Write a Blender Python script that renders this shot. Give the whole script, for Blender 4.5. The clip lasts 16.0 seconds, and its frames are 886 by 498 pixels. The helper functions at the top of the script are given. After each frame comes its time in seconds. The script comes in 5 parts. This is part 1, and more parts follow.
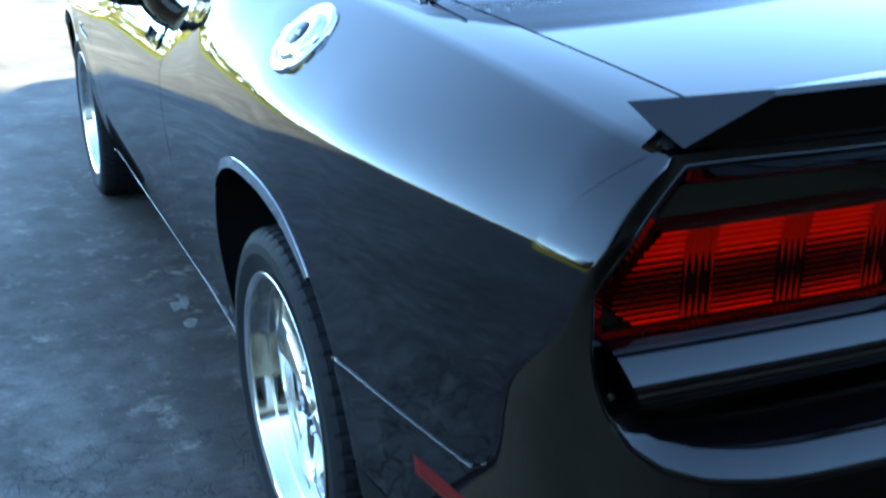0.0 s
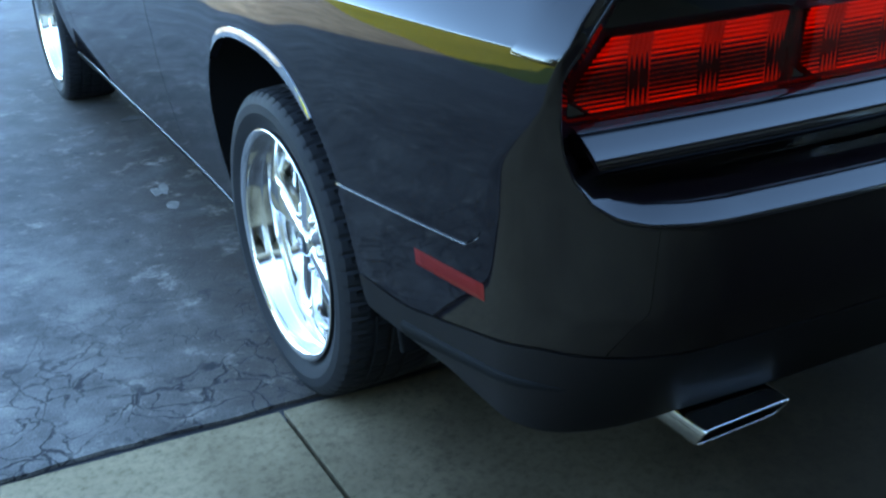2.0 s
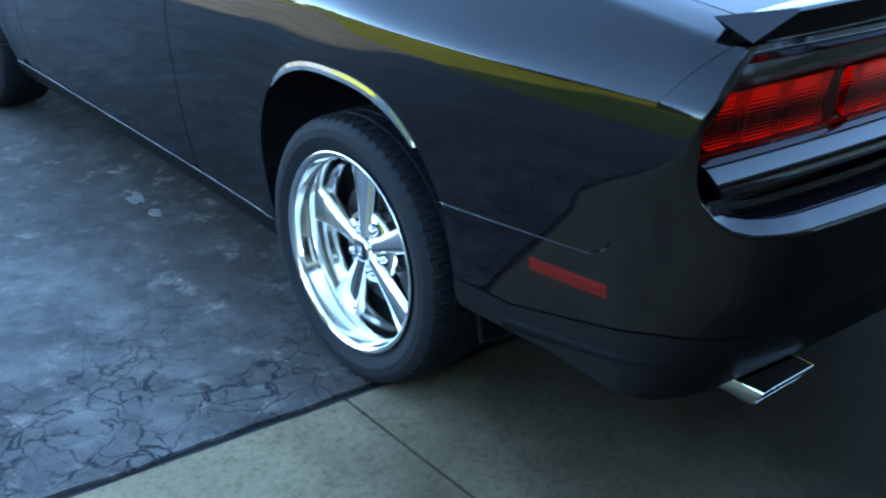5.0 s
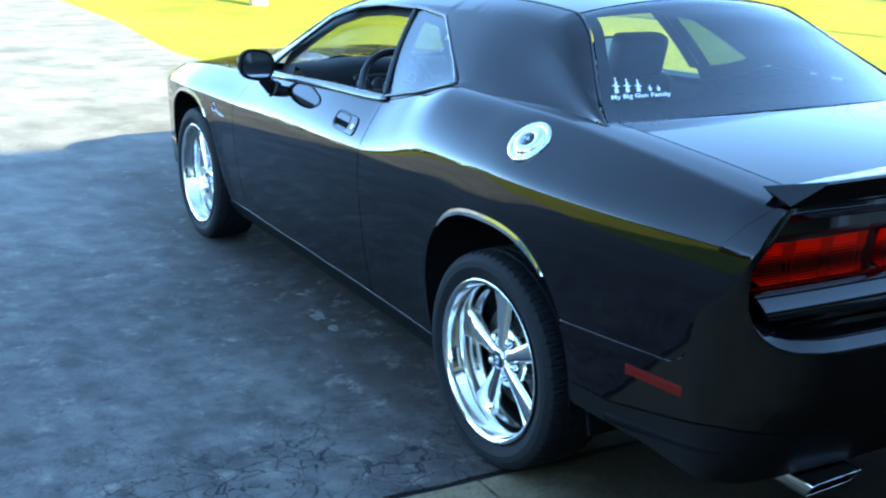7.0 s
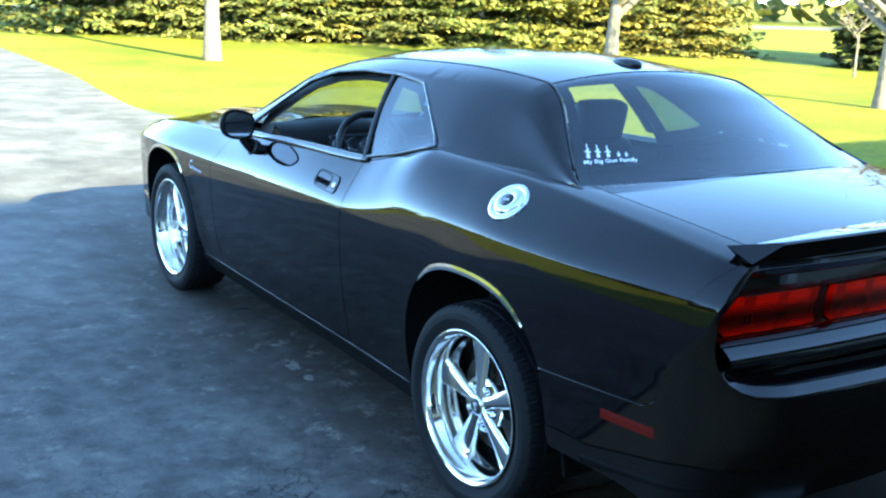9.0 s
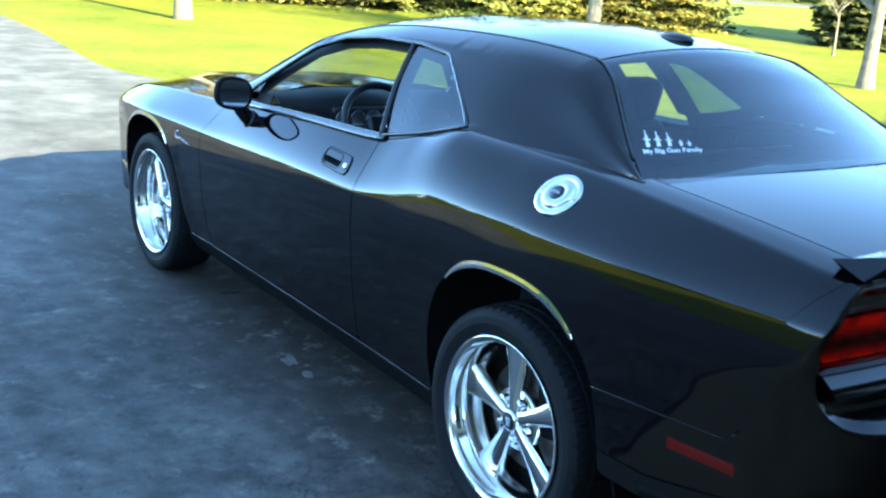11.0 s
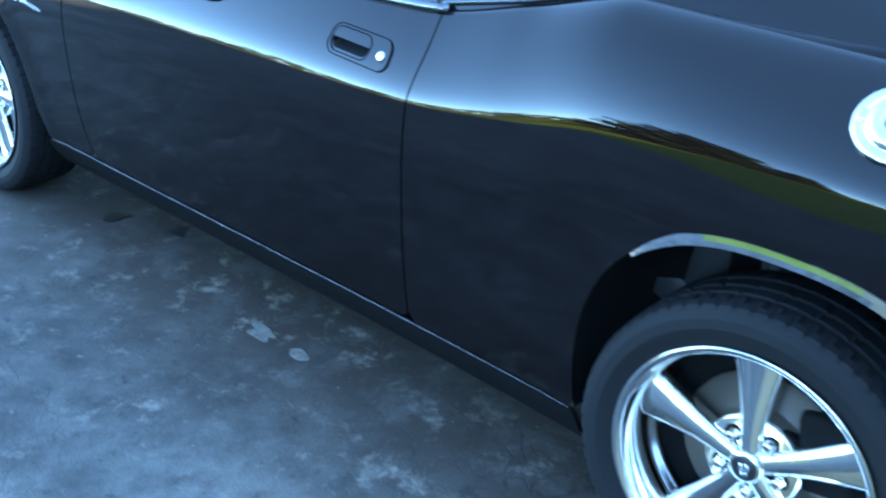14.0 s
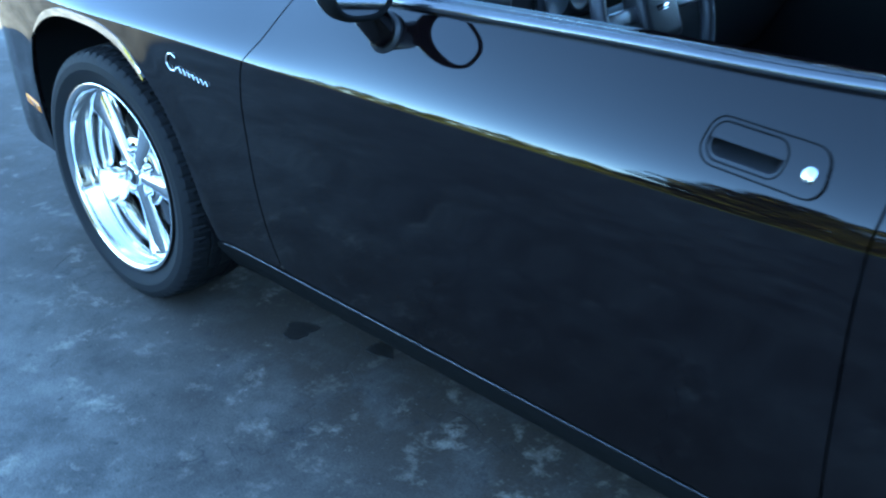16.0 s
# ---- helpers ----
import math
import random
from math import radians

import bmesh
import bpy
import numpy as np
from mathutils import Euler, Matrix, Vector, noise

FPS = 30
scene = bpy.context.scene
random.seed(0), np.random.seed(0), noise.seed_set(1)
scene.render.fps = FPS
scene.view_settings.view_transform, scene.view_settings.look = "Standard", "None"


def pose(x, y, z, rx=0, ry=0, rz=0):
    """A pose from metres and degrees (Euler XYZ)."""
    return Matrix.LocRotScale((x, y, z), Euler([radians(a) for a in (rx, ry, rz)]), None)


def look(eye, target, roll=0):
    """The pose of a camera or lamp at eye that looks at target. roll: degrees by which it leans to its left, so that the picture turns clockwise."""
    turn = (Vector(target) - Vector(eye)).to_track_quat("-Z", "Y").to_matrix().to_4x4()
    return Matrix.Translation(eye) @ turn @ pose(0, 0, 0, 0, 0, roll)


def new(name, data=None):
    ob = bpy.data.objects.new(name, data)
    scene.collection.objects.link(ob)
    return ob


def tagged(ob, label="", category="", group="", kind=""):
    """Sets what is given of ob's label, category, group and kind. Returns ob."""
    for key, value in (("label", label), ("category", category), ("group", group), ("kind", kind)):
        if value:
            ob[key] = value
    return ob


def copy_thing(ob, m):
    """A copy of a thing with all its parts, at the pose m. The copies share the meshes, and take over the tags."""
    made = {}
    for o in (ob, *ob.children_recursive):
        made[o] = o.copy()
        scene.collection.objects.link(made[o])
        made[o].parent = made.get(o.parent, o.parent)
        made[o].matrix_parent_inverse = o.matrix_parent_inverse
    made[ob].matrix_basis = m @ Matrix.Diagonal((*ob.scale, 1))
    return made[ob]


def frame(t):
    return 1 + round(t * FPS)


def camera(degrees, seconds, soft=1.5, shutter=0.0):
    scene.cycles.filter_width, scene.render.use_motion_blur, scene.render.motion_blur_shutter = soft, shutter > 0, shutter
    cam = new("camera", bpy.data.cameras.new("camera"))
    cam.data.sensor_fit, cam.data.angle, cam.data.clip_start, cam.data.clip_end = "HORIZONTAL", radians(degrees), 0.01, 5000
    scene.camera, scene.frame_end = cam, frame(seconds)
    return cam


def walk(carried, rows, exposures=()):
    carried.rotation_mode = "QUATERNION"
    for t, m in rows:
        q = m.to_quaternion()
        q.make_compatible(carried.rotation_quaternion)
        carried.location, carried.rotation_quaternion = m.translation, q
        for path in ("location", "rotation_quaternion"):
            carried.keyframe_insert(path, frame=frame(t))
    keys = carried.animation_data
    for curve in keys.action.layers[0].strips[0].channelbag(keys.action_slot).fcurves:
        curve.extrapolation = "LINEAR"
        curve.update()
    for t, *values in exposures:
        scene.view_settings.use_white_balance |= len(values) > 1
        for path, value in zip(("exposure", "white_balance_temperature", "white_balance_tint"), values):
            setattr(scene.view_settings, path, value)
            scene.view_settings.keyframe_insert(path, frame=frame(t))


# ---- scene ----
cam = camera(46.1, 16.0, 2.2, 0.5)
PATH = [
    (0, (-1.416, -1.819, 1.372), (-0.628, -0.113, 0.687), -0.3),
    (0.5, (-1.478, -1.85, 1.335), (-0.633, -0.209, 0.566), -0.4),
    (1, (-1.528, -1.931, 1.306), (-0.702, -0.311, 0.473), -1.3),
    (1.5, (-1.591, -2.023, 1.329), (-0.729, -0.408, 0.524), -1.0),
    (2, (-1.653, -2.102, 1.346), (-0.787, -0.503, 0.513), -1.9),
    (2.5, (-1.709, -2.129, 1.341), (-0.83, -0.562, 0.462), -1.5),
    (3, (-1.754, -2.079, 1.328), (-0.826, -0.566, 0.407), -1.5),
    (3.2, (-1.816, -2.047, 1.34), (-0.816, -0.571, 0.433), -0.5),
    (5.3, (-2.419, -2.02, 1.579), (-1.243, -0.648, 0.721), 1.7),
    (5.5, (-2.476, -2.076, 1.6), (-1.325, -0.679, 0.749), 0.7),
    (6, (-2.541, -2.268, 1.66), (-1.524, -0.713, 0.92), -0.9),
    (6.5, (-2.601, -2.497, 1.678), (-1.606, -0.886, 1.033), 1.8),
    (7, (-2.69, -2.602, 1.715), (-1.698, -0.969, 1.122), 1.6),
    (7.5, (-2.767, -2.623, 1.717), (-1.714, -1.033, 1.114), 2.7),
    (8, (-2.825, -2.656, 1.747), (-1.765, -1.053, 1.194), 1.7),
    (8.5, (-2.871, -2.693, 1.75), (-1.77, -1.104, 1.236), 2.3),
    (9, (-2.91, -2.712, 1.77), (-1.816, -1.111, 1.281), 2.8),
    (9.2, (-2.914, -2.717, 1.762), (-1.807, -1.128, 1.266), 3.2),
    (11.3, (-2.813, -2.043, 1.726), (-1.65, -0.508, 1.185), 5.1),
    (11.5, (-2.752, -1.901, 1.671), (-1.542, -0.392, 1.162), 5.8),
    (12, (-2.799, -1.635, 1.667), (-1.446, -0.28, 1.091), 6.1),
    (12.5, (-2.674, -1.371, 1.655), (-1.286, -0.089, 0.997), 2.8),
    (13, (-2.605, -1.122, 1.646), (-1.22, 0.094, 0.871), 5.6),
    (13.5, (-2.612, -0.853, 1.618), (-1.231, 0.371, 0.846), 4.1),
    (14, (-2.582, -0.563, 1.615), (-1.187, 0.563, 0.73), 4.6),
    (14.5, (-2.522, -0.327, 1.627), (-1.22, 0.93, 0.776), 0.7),
    (15, (-2.473, -0.081, 1.6), (-1.212, 1.191, 0.711), 2.4),
    (15.5, (-2.36, 0.173, 1.555), (-1.074, 1.442, 0.698), 2.5),
    (16, (-2.219, 0.445, 1.534), (-0.943, 1.674, 0.606), -0.2),
]
# the picture's brightness drifts as more or less bright lawn comes into view: seconds, stops, kelvin, tint
EXPOSURES = [
    (0, 3.17, 7200, -7), (.5, 3.87, 7500, -5), (1, 4.42, 7600, -4), (1.5, 4.42, 7600, -4), (2, 3.67, 7600, -4), (2.5, 3.52, 7600, -4),
    (3, 3.46, 7600, -4), (5.5, 3.47, 7150, -6), (6, 3.92, 7050, -7), (6.5, 2.82, 6850, -8), (7, 2.97, 6850, -8), (7.5, 2.91, 6850, -8),
    (8, 2.91, 6850, -8), (8.5, 2.87, 6850, -8), (9, 2.87, 6850, -8), (11.5, 2.69, 6750, -8), (12, 2.84, 6650, -9), (12.5, 3.29, 6430, -10),
    (13, 3.41, 6430, -10), (13.5, 3.87, 6530, -9), (14, 3.85, 6530, -9), (14.5, 4.85, 6730, -9), (15, 4.14, 6630, -9), (15.5, 3.87, 6530, -10),
    (16, 3.49, 6430, -10)]
walk(cam, [(t, look(eye, target, roll)) for t, eye, target, roll in PATH], EXPOSURES)

# ---------------------------------------------------------------- world, sun
SUN_ROT = (radians(67.7), 0, radians(8))       # low sun from behind, over the house
world = bpy.data.worlds.new("world")
scene.world = world
world.use_nodes = True
_wn = world.node_tree.nodes
_sky = _wn.new("ShaderNodeTexSky")
_sky.sky_type = "NISHITA"
_sky.sun_disc = False
_sky.sun_elevation = radians(22.3)
_sky.sun_rotation = radians(172)
_sky.air_density, _sky.dust_density, _sky.ozone_density = 0.40, 0.0, 2.8
world.node_tree.links.new(_sky.outputs["Color"], _wn["Background"].inputs["Color"])
_wn["Background"].inputs["Strength"].default_value = 0.32
sun = new("sun", bpy.data.lights.new("sun", "SUN"))
sun.data.energy, sun.data.angle, sun.data.color = 5.0, radians(0.5), (1.0, 0.89, 0.62)
sun.rotation_euler = SUN_ROT


# ---------------------------------------------------------------- materials
def material(name, color, rough=0.5, metal=0.0, coat=0.0, spec=0.5):
    m = bpy.data.materials.new(name)
    m.use_nodes = True
    b = m.node_tree.nodes["Principled BSDF"]
    b.inputs["Base Color"].default_value = (*color, 1)
    b.inputs["Roughness"].default_value = rough
    b.inputs["Metallic"].default_value = metal
    b.inputs["Coat Weight"].default_value = coat
    b.inputs["Coat IOR"].default_value = 1.46
    b.inputs["Coat Roughness"].default_value = 0.035
    b.inputs["Specular IOR Level"].default_value = spec
    return m


def node(m, kind, **values):
    n = m.node_tree.nodes.new(kind)
    for key, value in values.items():
        n.inputs[key].default_value = value
    return n


def wire(m, a, b):
    m.node_tree.links.new(a, b)


def bsdf(m):
    return m.node_tree.nodes["Principled BSDF"]


def coords(m):
    return m.node_tree.nodes.new("ShaderNodeTexCoord").outputs["Object"]


def noisy(m, at, scale, detail=4.0, rough=0.6):
    n = node(m, "ShaderNodeTexNoise", Scale=scale, Detail=detail, Roughness=rough)
    wire(m, at, n.inputs["Vector"])
    return n.outputs["Fac"]


def ramp(m, fac, *stops):
    r = m.node_tree.nodes.new("ShaderNodeValToRGB")
    e = r.color_ramp.elements
    while len(e) < len(stops):
        e.new(0.5)
    for i, (p, c) in enumerate(stops):
        e[i].position = p
        e[i].color = (*c, 1) if len(c) == 3 else c
    wire(m, fac, r.inputs["Fac"])
    return r.outputs["Color"]


def mixed(m, a, b, fac, mode="MIX"):
    n = m.node_tree.nodes.new("ShaderNodeMix")
    n.data_type, n.blend_type = "RGBA", mode
    for sock, v in ((n.inputs[6], a), (n.inputs[7], b)):
        if isinstance(v, tuple):
            sock.default_value = (*v, 1)
        else:
            wire(m, v, sock)
    if isinstance(fac, float):
        n.inputs[0].default_value = fac
    else:
        wire(m, fac, n.inputs[0])
    return n.outputs[2]


def bump(m, height, strength=0.3, distance=0.01, below=None):
    n = node(m, "ShaderNodeBump", Strength=strength, Distance=distance)
    wire(m, height, n.inputs["Height"])
    if below is not None:
        wire(m, below, n.inputs["Normal"])
    wire(m, n.outputs["Normal"], bsdf(m).inputs["Normal"])
    return n.outputs["Normal"]


def glass(name, tint, rough=0.0, shine_least=0.07):
    m = bpy.data.materials.new(name)
    m.use_nodes = True
    nt = m.node_tree
    nt.nodes.remove(nt.nodes["Principled BSDF"])
    clear = nt.nodes.new("ShaderNodeBsdfTransparent")
    clear.inputs["Color"].default_value = (*tint, 1)
    shine = nt.nodes.new("ShaderNodeBsdfGlossy")
    shine.inputs["Roughness"].default_value = rough
    shine.inputs["Color"].default_value = (0.95, 0.97, 1, 1)
    facing = nt.nodes.new("ShaderNodeLayerWeight")
    facing.inputs["Blend"].default_value = 0.5
    power = nt.nodes.new("ShaderNodeMath")
    power.operation = "POWER"
    power.inputs[1].default_value = 4.0
    fres = nt.nodes.new("ShaderNodeMath")
    fres.operation = "MULTIPLY_ADD"
    fres.inputs[1].default_value, fres.inputs[2].default_value = 0.90, shine_least
    nt.links.new(facing.outputs["Facing"], power.inputs[0])
    nt.links.new(power.outputs[0], fres.inputs[0])
    mix = nt.nodes.new("ShaderNodeMixShader")
    nt.links.new(fres.outputs[0], mix.inputs[0])
    nt.links.new(clear.outputs[0], mix.inputs[1])
    nt.links.new(shine.outputs[0], mix.inputs[2])
    nt.links.new(mix.outputs[0], nt.nodes["Material Output"].inputs["Surface"])
    return m


PAINT = material("black_paint", (0.0032, 0.0019, 0.0021), 0.3, 0.0, 1.0, 0.0)
ARCH_CHROME = material("arch_chrome", (0.52, 0.52, 0.52), 0.03, 1.0)
CHROME = material("chrome", (0.80, 0.80, 0.81), 0.05, 1.0)
POLISHED = material("polished_aluminium", (0.84, 0.83, 0.81), 0.11, 1.0)
CAST = material("cast_aluminium", (0.42, 0.43, 0.45), 0.34, 1.0)
RUBBER = material("tyre_rubber", (0.012, 0.012, 0.013), 0.7, spec=0.14)
SATIN_TRIM = material("satin_dark_metal", (0.085, 0.087, 0.09), 0.24, 1.0)
FRIT = material("black_ceramic_border", (0.004, 0.004, 0.005), 0.5, 0.0, 0.0, 0.1)
VALANCE = material("black_valance", (0.005, 0.004, 0.004), 0.55, spec=0.14)
TRIM = material("black_trim", (0.012, 0.012, 0.013), 0.38)
MATT = material("dark_plastic", (0.006, 0.006, 0.006), 0.8, spec=0.06)
BELT = material("satin_belt_metal", (0.15, 0.15, 0.155), 0.22, 1.0)
INTERIOR = material("dark_vinyl", (0.018, 0.0165, 0.016), 0.65, spec=0.2)
LEATHER = material("black_leather", (0.022, 0.022, 0.025), 0.42)
REDLENS = material("lamp_reflector", (0.97, 0.66, 0.45), 0.30, 0.45)
LAMPBOX = material("lamp_housing", (0.05, 0.004, 0.003), 0.3)
REFLECTOR = material("red_reflector", (0.11, 0.004, 0.003), 0.3, 0.0, 0.15, 0.2)
AMBER = material("amber_lens", (0.75, 0.22, 0.02), 0.15, 0.0, 0.8)
WHITE = material("white_vinyl", (0.85, 0.86, 0.88), 0.4)
MIRROR = material("mirror_glass", (0.9, 0.91, 0.92), 0.01, 1.0)
DISC = material("brake_disc", (0.10, 0.085, 0.07), 0.45, 0.6)
GLASS = glass("window_glass", (0.62, 0.72, 0.72))
QUARTER_GLASS = glass("quarter_glass", (0.22, 0.33, 0.36), 0.0, 0.065)
REAR_GLASS = glass("tinted_glass", (0.48, 0.60, 0.60), 0.0, 0.06)
RED_GLASS = glass("red_lens", (0.96, 0.055, 0.010), 0.02, 0.016)
DASH = material("dash_glow", (0.02, 0.02, 0.022), 0.3)


# ---------------------------------------------------------------- mesh helpers
def part(name, bm, mat, parent=None, label="", smooth=True):
    me = bpy.data.meshes.new(name)
    bm.normal_update()
    bm.to_mesh(me)
    bm.free()
    for m in (mat if isinstance(mat, (list, tuple)) else [mat]):
        me.materials.append(m)
    if smooth:
        me.polygons.foreach_set("use_smooth", [True] * len(me.polygons))
    ob = new(name, me)
    if parent is not None:
        ob.parent = parent
    if label:
        ob["label"] = label
    return ob


def thing(name, label, category, group="", kind="", at=(0, 0, 0)):
    e = new(name)
    e.location = at
    e.empty_display_size = 0.1
    return tagged(e, label, category, group, kind)


def curve(pts):
    """A smooth curve through pairs (u, value), without overshoot."""
    u = np.array([p[0] for p in pts], float)
    v = np.array([p[1] for p in pts], float)
    h, d = np.diff(u), np.diff(v) / np.diff(u)
    s = np.zeros(len(u))
    s[0], s[-1] = d[0], d[-1]
    for i in range(1, len(u) - 1):
        if d[i - 1] * d[i] > 0:
            w1, w2 = 2 * h[i] + h[i - 1], h[i] + 2 * h[i - 1]
            s[i] = (w1 + w2) / (w1 / d[i - 1] + w2 / d[i])

    def at(x):
        x = min(max(x, u[0]), u[-1])
        i = int(min(max(np.searchsorted(u, x) - 1, 0), len(u) - 2))
        t = (x - u[i]) / h[i]
        return float((1 + 2 * t) * (1 - t) ** 2 * v[i] + t * (1 - t) ** 2 * h[i] * s[i]
                     + t * t * (3 - 2 * t) * v[i + 1] + t * t * (t - 1) * h[i] * s[i + 1])
    return at


def bezier(a, b, c, d, t):
    s = 1 - t
    return [s ** 3 * p + 3 * s * s * t * q + 3 * s * t * t * r + t ** 3 * w for p, q, r, w in zip(a, b, c, d)]


def grid(rows):
    """Points and quads from rows of equal length."""
    n = len(rows[0])
    pts = [Vector(p) for r in rows for p in r]
    quads = [[i * n + j, i * n + j + 1, (i + 1) * n + j + 1, (i + 1) * n + j] for i in range(len(rows) - 1) for j in range(n - 1)]
    return pts, quads


def clip(surface, keep):
    """The part of a surface where keep(point) is positive, cut along its zero line."""
    pts, faces = surface
    val = [keep(p) for p in pts]
    out, ids, cuts, made = [], {}, {}, []

    def old(i):
        if i not in ids:
            ids[i] = len(out)
            out.append(pts[i])
        return ids[i]

    def cut(i, j):
        key = (min(i, j), max(i, j))
        if key not in cuts:
            cuts[key] = len(out)
            out.append(pts[i].lerp(pts[j], val[i] / (val[i] - val[j])))
        return cuts[key]

    for f in faces:
        ring = []
        for a, b in zip(f, f[1:] + f[:1]):
            if val[a] >= 0:
                ring.append(old(a))
            if (val[a] >= 0) != (val[b] >= 0):
                ring.append(cut(a, b))
        if len(ring) > 2:
            made.append(ring)
    return out, made


def mirror(surface):
    pts, faces = surface
    return [Vector((-p.x, p.y, p.z)) for p in pts], [f[::-1] for f in faces]


def shell(surface, inward=0.012):
    """A bmesh of the surface, with a rim turned inward along its border."""
    pts, faces = surface
    bm = bmesh.new()
    vs = [bm.verts.new(p) for p in pts]
    for f in faces:
        ring = [vs[i] for n, i in enumerate(f) if i != f[n - 1]]
        if len(set(ring)) > 2:
            try:
                bm.faces.new(ring)
            except ValueError:
                pass
    bmesh.ops.remove_doubles(bm, verts=bm.verts, dist=1e-5)
    bm.normal_update()
    if inward:
        rim = [(e.verts[0], e.verts[1], e.link_loops[0].vert) for e in bm.edges if len(e.link_faces) == 1]
        top, low = {}, {}
        for a, b, _ in rim:
            for v in (a, b):
                if v not in top:
                    top[v] = bm.verts.new(v.co)
                    low[v] = bm.verts.new(v.co - v.normal * inward)
        for a, b, first in rim:
            if first != a:
                a, b = b, a
            bm.faces.new((top[b], top[a], low[a], low[b]))
    return bm


def polygon_distance(poly, radius=0.0):
    """Signed distance (positive inside) to a polygon in two numbers, with corners rounded by radius."""
    p = np.array(poly, float)
    if radius:
        area = np.sum(p[:, 0] * np.roll(p[:, 1], -1) - p[:, 1] * np.roll(p[:, 0], -1))
        sgn = 1 if area > 0 else -1
        e = np.roll(p, -1, 0) - p
        nrm = np.stack([-e[:, 1], e[:, 0]], 1) * sgn / np.linalg.norm(e, axis=1)[:, None]
        q = []
        for i in range(len(p)):
            n0, n1 = nrm[i - 1], nrm[i]
            q.append(p[i] + radius * (n0 + n1) / (1 + n0 @ n1))
        p = np.array(q)
    a, b = p, np.roll(p, -1, 0)
    ab = b - a
    ll = (ab ** 2).sum(1)

    def at(u, v):
        w = np.array([u, v]) - a
        t = np.clip((w * ab).sum(1) / ll, 0, 1)
        d = np.sqrt(((w - ab * t[:, None]) ** 2).sum(1).min())
        cross = ((a[:, 1] > v) != (b[:, 1] > v)) & (u < (b[:, 0] - a[:, 0]) * (v - a[:, 1]) / (b[:, 1] - a[:, 1] + 1e-12) + a[:, 0])
        return (d if cross.sum() % 2 else -d) + radius
    return at


def lathe(profile, axis_x, n=96, closed=False, arc=None):
    """A surface of revolution about the x axis through (y, z) = (0, 0); profile: pairs (x, radius)."""
    rows = []
    for k in range(n + 1):
        a = 2 * math.pi * k / n
        rows.append([(x + axis_x, r * math.cos(a), r * math.sin(a)) for x, r in profile])
    return grid(rows)


def box_bm(size, at=(0, 0, 0), bevel=0.0, seg=2, bm=None, turn=None):
    own = bmesh.new()
    bmesh.ops.create_cube(own, size=1)
    bmesh.ops.scale(own, vec=size, verts=own.verts)
    if bevel:
        bmesh.ops.bevel(own, geom=own.edges[:], offset=bevel, segments=seg, profile=0.6, affect="EDGES")
    if turn is not None:
        bmesh.ops.transform(own, matrix=turn, verts=own.verts)
    bmesh.ops.translate(own, vec=at, verts=own.verts)
    if bm is None:
        return own
    return join(bm, own)


def join(bm, other):
    me = bpy.data.meshes.new("tmp")
    other.to_mesh(me)
    other.free()
    bm.from_mesh(me)
    bpy.data.meshes.remove(me)
    return bm


def tube(path, radius, n=8, bm=None, taper=None, cap=True):
    """A round tube along a list of points."""
    bm = bm or bmesh.new()
    pts = [Vector(p) for p in path]
    rings = []
    side = None
    for i, p in enumerate(pts):
        d = (pts[min(i + 1, len(pts) - 1)] - pts[max(i - 1, 0)]).normalized()
        if side is None:
            side = d.orthogonal().normalized()
        side = (side - d * side.dot(d)).normalized()
        up = d.cross(side)
        r = radius if taper is None else radius * taper[i]
        rings.append([bm.verts.new(p + r * (math.cos(2 * math.pi * k / n) * side + math.sin(2 * math.pi * k / n) * up)) for k in range(n)])
    for a, b in zip(rings, rings[1:]):
        for k in range(n):
            bm.faces.new((a[k], a[(k + 1) % n], b[(k + 1) % n], b[k]))
    if cap:
        bm.faces.new(rings[0][::-1])
        bm.faces.new(rings[-1])
    return bm


def lettering(name, text, size, mat, parent, matrix, depth=0.0008, bold=False):
    """Words in the built-in font, as a mesh."""
    c = bpy.data.curves.new(name, "FONT")
    c.body, c.size, c.extrude = text, size, depth
    c.align_x = "LEFT"
    if bold:
        c.offset = size * 0.022
    tmp = bpy.data.objects.new("tmp", c)
    scene.collection.objects.link(tmp)
    me = bpy.data.meshes.new_from_object(tmp)
    bpy.data.objects.remove(tmp)
    me.materials.clear()
    me.materials.append(mat)
    me.transform(matrix)
    me.name = name
    ob = new(name, me)
    ob.parent = parent
    return ob


# ---------------------------------------------------------------- the car's lines (y runs forward from the rear axle)
AXLE, HUB, TYRE = 2.946, 0.362, 0.364
wide = curve([(-1.06, .866), (-1.02, .872), (-.92, .887), (-.65, .921), (-.35, .948), (0, .961), (.4, .960), (.9, .961), (1.6, .961), (2.3, .962), (2.9, .964), (3.3, .94), (3.6, .885), (3.75, .83)])
crease = curve([(-1.06, 1.0), (-1.02, 1.0), (-.5, .997), (-.1, .993), (.15, .984), (.4, .962), (.62, .925), (.9, .889), (1.4, .876), (1.8, .868), (2.3, .857), (2.8, .846), (3.3, .83), (3.75, .79)])
ridge_x = curve([(-1.06, .786), (-1.02, .79), (-.9, .803), (-.35, .80), (.1, .798), (.43, .812), (.92, .858), (1.4, .870), (1.85, .876), (2.3, .862), (3.0, .85), (3.5, .80), (3.75, .74)])
ridge_z = curve([(-1.06, 1.092), (-1.02, 1.098), (-.9, 1.113), (-.35, 1.158), (0, 1.178), (.43, 1.185), (.66, 1.128), (.92, 1.070), (1.4, 1.052), (1.85, 1.030), (2.3, .995), (3.0, .955), (3.5, .90), (3.75, .855)])
